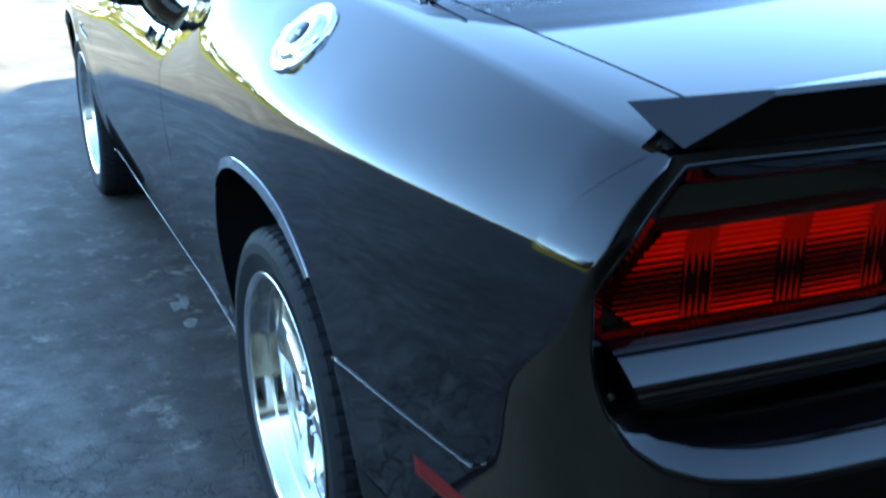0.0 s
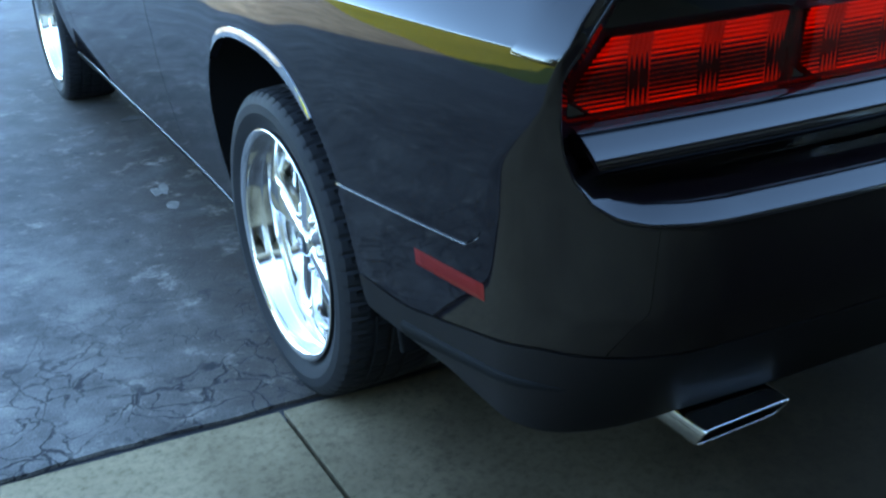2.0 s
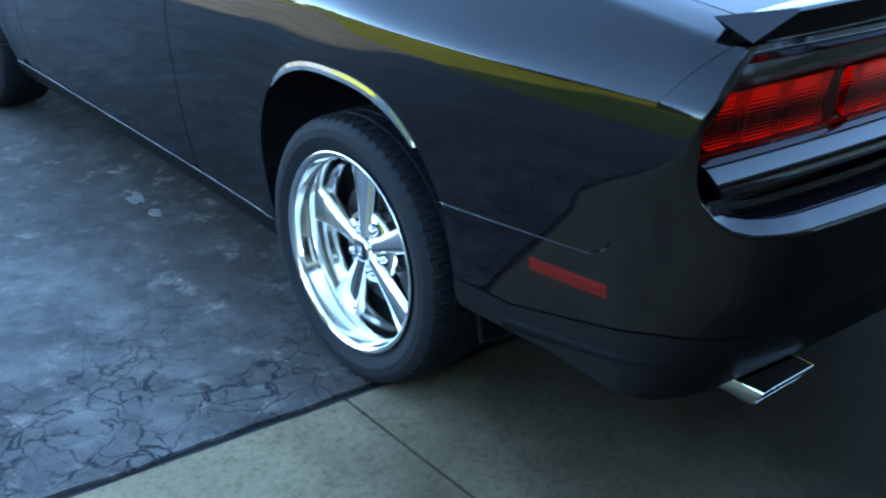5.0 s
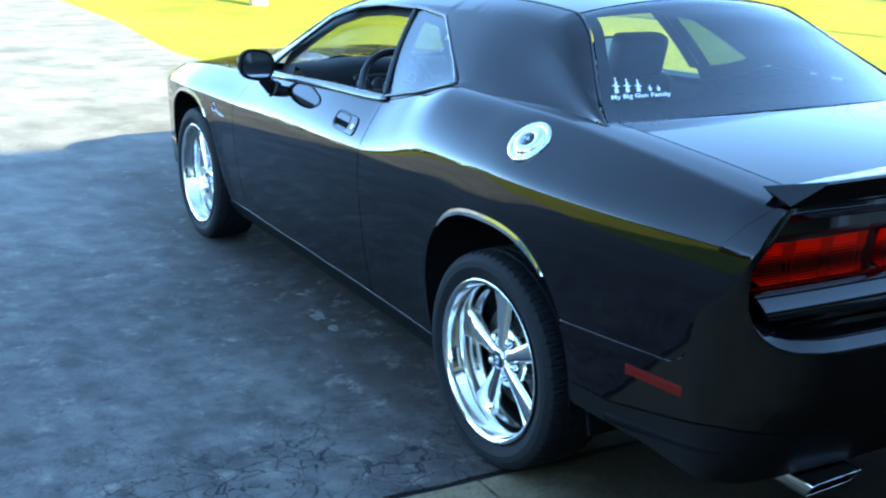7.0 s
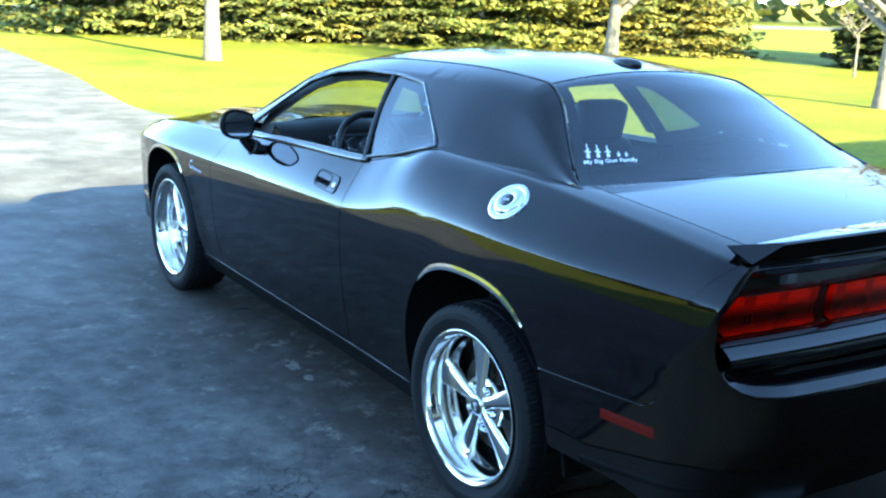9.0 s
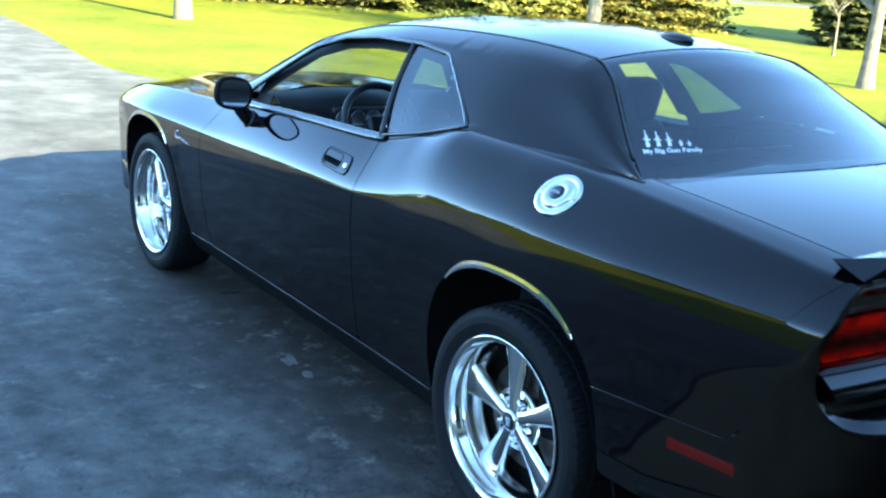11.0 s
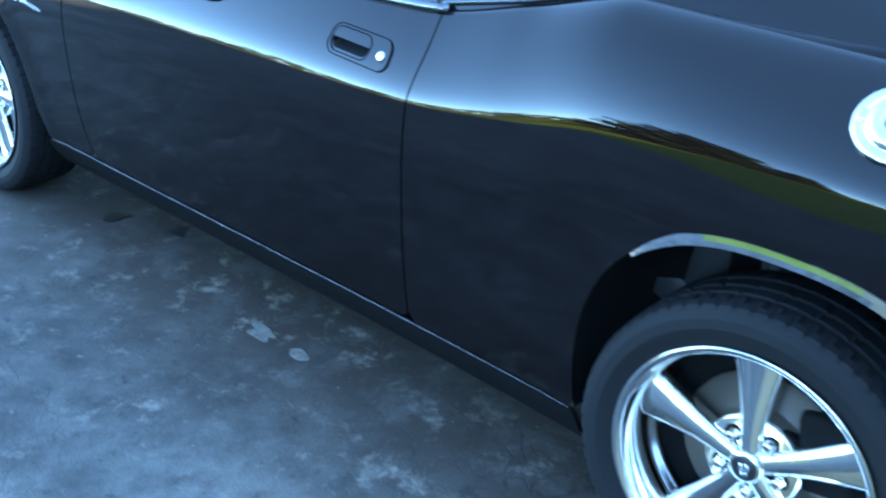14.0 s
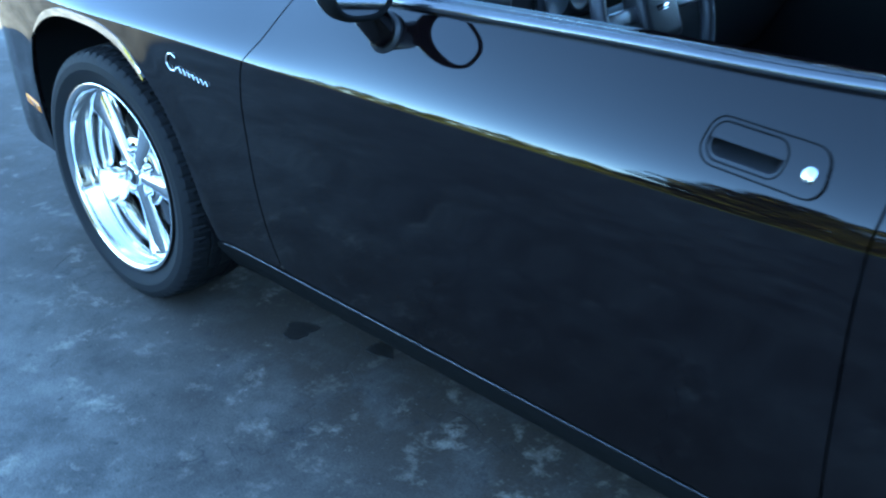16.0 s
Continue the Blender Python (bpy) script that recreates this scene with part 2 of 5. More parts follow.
lean = curve([(-1.02, .0165), (-.5, .0165), (-.3, .0155), (0, .0085), (.35, .0085), (.7, .0115), (1.0, .0112), (2.3, .0125), (3.75, .016)])
full = curve([(-1.02, .042), (-.7, .050), (-.2, .054), (.1, .072), (.35, .085), (.9, .040), (2.3, .032), (3.75, .04)])
drop = curve([(-1.02, .24), (-.2, .20), (.1, .15), (.35, .14), (.9, .26), (3.75, .27)])
bottom = curve([(-1.02, .40), (-.5, .40), (-.3, .30), (.3, .2), (2.6, .2), (3.3, .25), (3.75, .25)])
seam_in = curve([(-1.02, .69), (-.25, .70), (0, .70), (.43, .74), (.7, .79), (1.85, .82), (2.2, .74), (3.0, .72), (3.75, .62)])

haunch = curve([(-1.06, .012), (-.6, .013), (0, .012), (.4, .010), (.7, .004), (1.0, .0), (3.75, .0)])


def low_x(y, z):
    c = crease(y)
    u = min(max((c - z) / (c - 0.30), 0), 1.3)
    w = wide(y)
    base = 0.888 - 0.06 * max(0, (-0.55 - y)) ** 1.0
    x = w + 0.003 * math.sin(math.pi * min(u * 3, 1)) - (w - min(base, w - .02)) * u ** 2.1
    a = haunch(y)
    x += a * (1 - (1 - min(max(c - z, 0) / .25, 1)) ** 2)
    for at, top in ((-.015, .862), (AXLE, .832)):
        r = math.hypot((y - at) / .41, (z - .40) / (top - .40))
        x += (.003 if at < 1 else .008) * math.exp(-((r - 1.03) / .16) ** 2) * min(u * 5, 1)
    if z < 0.30:
        x -= (0.30 - z) ** 1.4 * 0.9
    return x


def profile(y):
    """The side's section at y, from the sill to the ridge and in to the lid's seam, as pairs (x, z)."""
    b, c, w, rx, rz = bottom(y), crease(y), wide(y), ridge_x(y), ridge_z(y)
    rows = []
    for i in range(30):
        z = b + (c - .002 - b) * (i / 29) ** 0.9
        rows.append((low_x(y, z), z))
    dz = rz - c
    for i in range(26):
        t = (0, .012)[i] if i < 2 else (i - 1) / 24
        rows.append(tuple(bezier((w, c), (w - lean(y), c + .32 * dz), (rx + full(y), rz - drop(y) * dz), (rx, rz), t)))
    s = seam_in(y)
    for i in range(1, 7):
        t = i / 6
        rows.append((rx + (s - rx) * t, rz + .012 * math.sin(t * 1.4) + .006 * t))
    return rows


def side_x(y, z):
    rows = profile(y)[:56]
    for (x0, z0), (x1, z1) in zip(rows, rows[1:]):
        if z0 <= z <= z1 or z1 <= z <= z0:
            t = 0 if abs(z1 - z0) < 1e-9 else (z - z0) / (z1 - z0)
            return x0 + (x1 - x0) * t
    return rows[0][0] if z < rows[0][1] else rows[-1][0]


def arch(y, z, at, top, grow=1.0):
    """Positive outside the wheel opening."""
    h, v = .41 * grow, (top - .40) * grow
    if z < .40:
        return (abs(y - at) / (h - .05 * (.40 - z))) - 1
    return (abs((y - at) / h) ** 2.5 + abs((z - .40) / v) ** 2.5) ** 0.4 - 1


REAR_ARCH, FRONT_ARCH = (-.015, .855), (AXLE, .825)
door_front = curve([(.2, 2.25), (.5, 2.275), (.73, 2.268), (.84, 2.258), (.91, 2.207), (.99, 2.165), (1.09, 2.09)])
door_rear = curve([(.2, .892), (.56, .888), (.9, .882), (1.0, .874), (1.06, .880), (1.14, .90)])
bumper_zone = polygon_distance([(-.38, .2), (-.38, .643), (-.80, .667), (-.845, .695), (-.872, .80), (-.897, .93), (-.905, .99), (-.95, 1.06), (-1.0, 1.12), (-1.3, 1.2), (-1.3, .2)])

_ys = list(np.linspace(-1.0, -.5, 34)) + list(np.linspace(-.48, .55, 84)) + list(np.linspace(.58, .92, 15)) + list(np.linspace(.935, 1.21, 50)) + list(np.linspace(1.23, 2.42, 50)) + list(np.linspace(2.44, 3.46, 80)) + list(np.linspace(3.48, 3.75, 16))
SIDE = grid([[(-x, y, z) for x, z in profile(y)] for y in _ys])

car = thing("muscle_car", "glossy black two-door muscle car parked on the driveway", "car")


def both(name, surface, mat, inward=0.012, label="", sides=(1, -1)):
    made = []
    for s in sides:
        made.append(part(name, shell(surface if s == 1 else mirror(surface), inward), mat, car, label))
    return made


HANDLE_Y, HANDLE_Z = 1.066, .971
to_handle = lambda p: (HANDLE_Y - p.y, p.z - HANDLE_Z + .035 * (HANDLE_Y - p.y))
grip = polygon_distance([(-.090, -.027), (.036, -.027), (.044, .026), (-.078, .026)], .022)
arches = lambda p: min(arch(p.y, p.z, *REAR_ARCH), arch(p.y, p.z, *FRONT_ARCH))
GAP = .0022
both("quarter_panel", clip(SIDE, lambda p: min(door_rear(p.z) - GAP - p.y, arches(p), -bumper_zone(p.y, p.z) - .001, max(p.z - .316, p.y * 0 - 1))), PAINT)
doors = both("door", clip(SIDE, lambda p: min(p.y - door_rear(p.z) - GAP, door_front(p.z) - GAP - p.y, p.z - .318, .005 - grip(*to_handle(p)))), PAINT)
both("front_fender", clip(SIDE, lambda p: min(p.y - door_front(p.z) - GAP, arches(p), p.z - .316)), PAINT)
both("side_sill", clip(SIDE, lambda p: min(.300 - p.z, p.y - .36, 2.60 - p.y, arches(p))), MATT)

# bright strip along the sill
for s in (1, -1):
    ys = np.linspace(.40, 2.52, 60)
    pts = [(-s * (low_x(y, .31) + .001), y, .309) for y in ys]
    part("sill_strip", tube(pts, .0012, 6), BELT, car, "thin bright strip along the sill")

# ---------------------------------------------------------------- wheel-opening trim, liners
def arch_line(at, top, grow, z_min, n=64):
    pts = []
    h, v = .41 * grow, (top - .40) * grow
    for i in range(n + 1):
        a = math.pi * i / n
        c, s = math.cos(a), math.sin(a)
        y = at + h * math.copysign(abs(c) ** 0.8, c)
        z = .40 + v * abs(s) ** 0.8
        if z > z_min:
            pts.append((y, z))
    return pts


for at, top in (REAR_ARCH, FRONT_ARCH):
    for s in (1, -1):
        rows = []
        inner, outer = arch_line(at, top, .978, .40), arch_line(at, top, 1.023, .40)
        n = min(len(inner), len(outer))
        for k in range(n):
            f = k / (n - 1)
            if not .25 < f < .74:
                continue
            ends = min((f - .25) / .1, (.74 - f) / .12, 1)
            (y0, z0), (y1, z1) = inner[k], outer[k]
            y1, z1 = y0 + (y1 - y0) * (.35 + .65 * ends), z0 + (z1 - z0) * (.35 + .65 * ends)
            ym, zm = (y0 + y1) / 2, (z0 + z1) / 2
            out = side_x(y1, z1) + .0035
            rows.append([(-(out - .020), y0, z0 - .001), (-(out + .0014), y0, z0), (-(out + .0003), ym, zm), (-(out - .0015), y1, z1), (-(out - .007), y1, z1 + .001)])
        rows = [[(s * x, y, z) for x, y, z in r] for r in rows]
        part("arch_trim", shell(grid(rows if s == -1 else [r[::-1] for r in rows]), 0), ARCH_CHROME, car, "chrome wheel-opening trim", smooth=False)
        rows = []
        for y, z in [(at + .405, .31)] + arch_line(at, top, 1.0, .40, 40) + [(at - .405, .36)]:
            rows.append([(-s * (side_x(y, max(z, .3)) - .004), y, z), (-s * .62, y, z), (-s * .60, at, HUB)])
        part("wheel_liner", shell(grid(rows if s == 1 else [r[::-1] for r in rows]), 0), MATT, car)

# ---------------------------------------------------------------- rear end
def rear_line(z):
    """The tail's line in plan at height z, from the flank round the corner to the middle."""
    sharp = min(max((z - .80) / .15, 0), 1)
    sharp = sharp * sharp * (3 - 2 * sharp)
    rise = min(max((z - .77) / .27, 0), 1)
    turn = max(-.86 - .122 * sharp - .030 * min(max((z - .95) / .08, 0), 1), -1.095 + .088 * rise * rise * (3 - 2 * rise))
    pts = [(side_x(y, z), y) for y in np.linspace(-.36, turn, 26)]
    x0, y0 = pts[-1]
    k = (x0 - side_x(turn + .02, z)) / .02
    run = .115 - .10 * sharp
    tuck = .10 * max(0, (.62 - z) / .22) ** 1.6
    back = -1.10 + tuck * .9 + .088 * rise * rise * (3 - 2 * rise)
    pts += [tuple(bezier((x0, y0), (x0 + k * run * .87, y0 - run), (.81 - tuck * .6 + .02 * sharp, back - .002 + .02 * sharp), (.62, back - .010), t)) for t in np.linspace(.03, 1, 36)]
    pts += [(x, back - .010 - .03 * (1 - (x / .62) ** 2)) for x in np.linspace(.57, 0, 14)]
    return pts


def rear_y(x, z):
    line = rear_line(z)
    back = line[25:][::-1]
    for (x0, y0), (x1, y1) in zip(back, back[1:]):
        if min(x0, x1) <= x <= max(x0, x1) and abs(x1 - x0) > 1e-9:
            return y0 + (y1 - y0) * (x - x0) / (x1 - x0)
    return line[28][1]


OPENING = [(0, 1.096), (.776, 1.094), (.800, 1.068), (.822, 1.043), (.846, 1.013), (.864, .985), (.872, .965), (.869, .905), (.862, .862), (.850, .822), (.832, .790), (.806, .768), (.768, .756), (.70, .751), (.60, .749), (0, .745)]
opening = polygon_distance(OPENING + [(-.1, .745), (-.1, 1.096)])
TAIL = grid([[(-x, y, z) for x, y in rear_line(z)] for z in np.linspace(.33, 1.105, 80)])
TAIL = ([Vector((p.x * 1.0032, p.y - .0015, p.z)) for p in TAIL[0]], TAIL[1])
bumper_low = lambda y: .40 - .036 * min(max((-.72 - y) / .33, 0), 1)
COVER = clip(TAIL, lambda p: min(bumper_zone(p.y, p.z) - .001, p.z - bumper_low(p.y), arch(p.y, p.z, *REAR_ARCH), -opening(abs(p.x), p.z) if p.y < -.93 else 1, ridge_z(p.y) - p.z + .02))
seam_z = lambda p: .470 + .2 * min(max(-.6 - p.y, 0), .36)
rear_bumper = thing("rear_bumper", "", "")
rear_bumper.parent = car
for s in (1, -1):
    f = (lambda q: q) if s == 1 else mirror
    part("cover", shell(f(clip(COVER, lambda p: p.z - seam_z(p) - .003)), .008), PAINT, rear_bumper)
    part("valance", shell(f(clip(COVER, lambda p: seam_z(p) - .003 - p.z)), .008), VALANCE, rear_bumper, "dark lower valance")


def lip_z(y):
    return .420 + .13 * min(max(-.55 - y, 0), .40)


for s in (1, -1):
    line = [(x, y) for x, y in rear_line(.45) if y < -.56 and x > .72]
    rows = []
    for i, (x, y) in enumerate(line):
        a, b = line[max(i - 1, 0)], line[min(i + 1, len(line) - 1)]
        tx, ty = b[0] - a[0], b[1] - a[1]
        l = math.hypot(tx, ty)
        nx, ny = -ty / l, tx / l
        z = lip_z(y)
        rows.append([(-s * (x + nx * o), y + ny * o, z + h) for o, h in ((-.004, .014), (.003, .007), (.007, .003), (.008, -.001), (.006, -.008), (-.002, -.026), (-.03, -.040))])
    part("lower_lip", shell(grid(rows if s == -1 else [r[::-1] for r in rows]), 0), MATT, rear_bumper, "black lower lip")

for s in (1, -1):
    seam = [(-.385 - .42 * i / 20, .644 + .0235 * i / 20) for i in range(21)] + [(-.825, .678), (-.842, .693)]
    part("panel_edge", tube([(-s * (side_x(y, z) + .0012), y, z) for y, z in seam], .0022, 6), PAINT, car)


# the recessed tail panel: a surround, two ledges and the lamps
def tail_loop(k, depth, low_k, low_depth):
    """The opening's outline shrunk and sunk, from the middle of its top round the flank to the middle of its bottom."""
    pts = []
    for (x0, z0), (x1, z1) in zip(OPENING, OPENING[1:]):
        n = max(2, int(math.hypot(x1 - x0, z1 - z0) / .016))
        pts += [(x0 + (x1 - x0) * i / n, z0 + (z1 - z0) * i / n) for i in range(n)]
    pts.append(OPENING[-1])
    out = []
    for i, (x, z) in enumerate(pts):
        a, b = pts[max(i - 3, 0)], pts[min(i + 3, len(pts) - 1)]
        dx, dz = b[0] - a[0], b[1] - a[1]
        l = math.hypot(dx, dz)
        low = min(max((.82 - z) / .09, 0), 1)
        low = low * low * (3 - 2 * low)
        kk, dd = k + (low_k - k) * low, depth + (low_depth - depth) * low
        nx = x + dz / l * kk if 0 < i < len(pts) - 1 else x
        out.append((-max(nx, 0), rear_y(x, z) + dd, z - dx / l * kk))
    return out


loops = [tail_loop(-.002, .004, -.002, .004), tail_loop(.0, -.002, .0, -.003), tail_loop(.003, -.003, .005, -.003), tail_loop(.008, .002, .012, .002), tail_loop(.024, .014, .024, .021), tail_loop(.030, .020, .030, .029), tail_loop(.033, .030, .034, .042), tail_loop(.036, .07, .038, .12)]
q = grid(loops)
for s in (1, -1):
    part("tail_surround", shell(q if s == 1 else mirror(q), 0), PAINT, car)

push = lambda x: .045 * (1 - (abs(x) / .86) ** 2)
ledge = [(.745, -.965), (.812, -.972), (.824, -.998), (.830, -1.011), (.836, -1.018), (.842, -1.0205), (.848, -1.019), (.856, -1.0135), (.864, -1.007), (.872, -.999), (.880, -.990), (.886, -.981), (.889, -.972), (.891, -.945), (1.02, -.945), (1.075, -.945)]
zs, ys_ = [a for a, _ in ledge], [b for _, b in ledge]
inner = polygon_distance([(0, 1.06), (.74, 1.055), (.83, .975), (.83, .885), (.822, .845), (.805, .805), (.77, .785), (.70, .775), (0, .765), (-.1, .765), (-.1, 1.06)])
rows = [[(x, float(np.interp(z, zs, ys_)) - push(x), z) for z in np.linspace(.75, 1.075, 90)] for x in np.linspace(-.845, .845, 90)]
q = clip(grid([r[::-1] for r in rows]), lambda p: inner(abs(p.x), p.z))
part("tail_panel", shell(q, .012), PAINT, car)

for s in (1, -1):
    for x0, x1 in ((.438, .818), (.075, .410)):
        outer = x1 > .5
        lamp = polygon_distance([(x0, .893), (x1 - .03, .893), (x1, .915), (x1, .94), (x1 - (.055 if outer else .0), 1.010), (x0, 1.014)], .012)

        def lens(lift, relief=0.0, nx=150, nz=60):
            rows = []
            for i in range(nx + 1):
                x = x0 + (x1 - x0) * i / nx
                row = []
                for j in range(nz + 1):
                    z = .892 + .124 * j / nz
                    y = -.964 - push(x) - (z - .89) * .06 + lift
                    if relief:
                        block = math.sin((x - x0) * 2 * math.pi / .125 + .6)
                        u = (z - .892) / .0072 if block < .55 else x / .0085
                        rib = min((u % 1) / .68, (1 - u % 1) / .32)
                        y += relief * rib * (1 if block < .55 else .8) + .006 * math.sin((z - .892) / .124 * math.pi)
                    row.append((-s * x, y, z))
                rows.append(row)
            g = grid(rows)
            return g if s == 1 else (g[0], [r[::-1] for r in g[1]])

        light = part("tail_light", shell(clip(lens(.034, 0, 60, 30), lambda p: lamp(abs(p.x), p.z)), .004), LAMPBOX, car, "red tail light with ribbed reflectors")
        cover = part("lens", shell(clip(lens(0, 0, 60, 30), lambda p: lamp(abs(p.x), p.z)), .032), RED_GLASS, light)
        part("reflector", shell(clip(lens(.016, .0042, 200, 120), lambda p: lamp(abs(p.x), p.z) - .006), 0), REDLENS, light)

# deck lid, spoiler
def across(y0, y1, n, half, z_of, name, mat, y_of=None, inward=.01):
    rows = []
    for y in np.linspace(y0, y1, n):
        h = half(y)
        rows.append([(x, y + (y_of(x / h, y) if y_of else 0), z_of(x / h, y)) for x in np.linspace(-h, h, 41)])
    return part(name, shell(grid(rows), inward), mat, car)


deck_z = lambda u, y: ridge_z(y) + .018 + .028 * (1 - u * u)
trunk = across(-1.005, -.16, 40, lambda y: seam_in(y) - .0055, deck_z, "trunk_lid", PAINT)
trunk_back = []
for x in np.linspace(-.735, .735, 40):
    u = x / .735
    y = -1.0 - .03 * (1 - u * u)
    trunk_back.append([(x, y + .0, 1.118 + .02 * (1 - u * u)), (x, y - .006, 1.104), (x, y - .006, 1.088), (x, y + .012, 1.082)])
part("trunk_edge", shell(grid(trunk_back), 0), PAINT, car)

bm = bmesh.new()
N = 60
rings = []
for i in range(N + 1):
    u = 2 * i / N - 1
    bend = .032 * (1 - u * u)
    F = (.745 * u, -.925 - .5 * bend, deck_z(u * .98, -.925) + .002)
    M = (.735 * u, -.985 - .8 * bend, .45 * deck_z(u, -.925) + .55 * (1.171 - .010 * u * u))
    C = (.694 * u, -1.036 - bend, 1.176 - .008 * u * u)
    D = (.697 * u, -1.040 - bend, 1.170 - .008 * u * u)
    B = (.781 * u, -1.012 - bend, 1.112)
    E = (.765 * u, -.965 - bend, 1.106)
    rings.append([bm.verts.new(p) for p in (F, M, C, D, B, E)])
for a, b in zip(rings, rings[1:]):
    for k in range(5):
        bm.faces.new((a[k], b[k], b[k + 1], a[k + 1]))
for ring, sx in ((rings[0], -1), (rings[-1], 1)):
    T = bm.verts.new((sx * .800, -.938, 1.147))
    for k in (0, 1, 2, 3, 4):
        f = (T, ring[k], ring[k + 1])
        bm.faces.new(f if sx == -1 else f[::-1])
bmesh.ops.recalc_face_normals(bm, faces=bm.faces)
bm.normal_update()
for e in bm.edges:
    if len(e.link_faces) == 2 and e.calc_face_angle() > radians(22):
        e.smooth = False
part("spoiler", bm, PAINT, car, "low black rear spoiler")

# ---------------------------------------------------------------- cabin
rail = [(-.46, .80, 1.126), (-.36, .765, 1.150), (-.25, .722, 1.192), (0, .635, 1.33), (.12, .587, 1.404), (.20, .566, 1.436), (.6, .578, 1.455), (1.1, .585, 1.443), (1.45, .60, 1.412), (1.68, .64, 1.355), (1.9, .70, 1.245), (2.10, .765, 1.125), (2.28, .815, 1.015)]
rail_x, rail_z = curve([(a, b) for a, b, _ in rail]), curve([(a, c) for a, _, c in rail])
bulge = curve([(-.46, .0), (-.14, .012), (.5, .014), (.9, .022), (2.3, .022)])


def cab_foot(y):
    f = min(max((.30 - y) / .5, 0), 1)
    f = f * f * (3 - 2 * f)
    return max(ridge_x(y) - .012 - .045 * f, rail_x(y) + .003), ridge_z(y) + .004 + .003 * f


def cab_top(y):
    return rail_x(y), (max(rail_z(y), cab_foot(y)[1] + .004) if y > 0 else rail_z(y))


def cab_x(y, t):
    """The cabin's side between its foot (0) and the roof rail (1), hollowed where the rear pillar flows into the shoulder."""
    (fx, _), (rx, _) = cab_foot(y), cab_top(y)
    f = min(max((.80 - y) / .70, 0), 1)
    hollow = f * f * (3 - 2 * f) * .12 * (fx - rx) * 6.75 * t * (1 - t) ** 2
    return fx + (rx - fx) * t + bulge(y) * math.sin(math.pi * t) - hollow



def crown(y):
    """How far the roof and the rear glass bow up in the middle."""
    if y < .2:
        return .03 + .03 * min(max((y + .285) / .485, 0), 1)
    f = min((y - .2) / .5, 1)
    return .06 + .016 * f * f * (3 - 2 * f)


def rail_width(y):
    """How far the side's sheet runs over the roof rail to the roof panel's moulding."""
    f = min(max((y + .30) / .42, 0), 1) * min(max((1.75 - y) / .3, 0), 1)
    return .075 * f * f * (3 - 2 * f)


def inset(y):
    return 1 - rail_width(y) / rail_x(y)


rows = []
for y in np.linspace(-.29, 2.27, 165):
    (_, fz), (rx, rz) = cab_foot(y), cab_top(y)
    pts = [[cab_x(y, j / 36), fz + (rz - fz) * j / 36 + bulge(y) * .4 * math.sin(math.pi * j / 36)] for j in range(37)]
    over = rail_width(y)
    pts += [[rx - over * j / 8, rz + crown(y) * (1 - ((rx - over * j / 8) / rx) ** 2) - (.004 * j / 8 if y < .2 else 0)] for j in range(1, 9)]
    w = min(max((.80 - y) / .6, 0), 1) * min(over / .06, 1)
    w = w * w * (3 - 2 * w)
    for _ in range(50 if over > .02 else 0):
        for i in range(int(34 - 7 * w), 43):
            for k in (0, 1):
                pts[i][k] = (pts[i - 1][k] + 2 * pts[i][k] + pts[i + 1][k]) / 4
    rows.append([[-x, y, z] for x, z in pts])
for _ in range(30):
    for i in range(1, 66):
        for j in range(3, 33):
            for k in (0, 2):
                rows[i][j][k] = (rows[i - 1][j][k] + 2 * rows[i][j][k] + rows[i + 1][j][k]) / 4
CAB = grid(rows)
dlo_pts = [(2.06, 1.040), (1.84, 1.215), (1.70, 1.315), (1.52, 1.372), (1.30, 1.398), (1.0, 1.405), (.80, 1.392), (.70, 1.34), (.465, 1.197), (.68, 1.137), (.93, 1.083), (1.4, 1.066)]
dlo = polygon_distance(dlo_pts, .012)
both("cabin_side", clip(CAB, lambda p: -dlo(p.y, p.z)), PAINT)
div = lambda p: p.y - (.905 + (p.z - 1.09) * .47)
qglass = clip(CAB, lambda p: min(dlo(p.y, p.z) - .006, -div(p) - .010))
qglass = ([p + Vector((.008, 0, 0)) for p in qglass[0]], qglass[1])
for s in (1, -1):
    g = part("quarter_window", shell(qglass if s == 1 else mirror(qglass), 0), QUARTER_GLASS, car, "fixed quarter window glass")
    g.visible_shadow = False
    q = clip(([p + Vector((.004, 0, 0)) for p in qglass[0]], qglass[1]), lambda p: max(.040 - dlo(p.y, p.z), div(p) + .075))
    part("glass_border", shell(q if s == 1 else mirror(q), 0), FRIT, g)


lining = clip(([p + Vector((.045, 0, -.004)) for p in CAB[0]], CAB[1]), lambda p: min(max(.040 - dlo(p.y, p.z), .034 - abs(div(p))), 2.0 - p.y, p.y - .15, p.z - 1.125 if .9 < p.y < 1.86 else 1))
both("pillar_lining", lining, INTERIOR, .004)


def on_cab(y, z):
    (_, fz), (_, rz) = cab_foot(y), cab_top(y)
    return cab_x(y, min(max((z - fz) / (rz - fz), 0), 1))


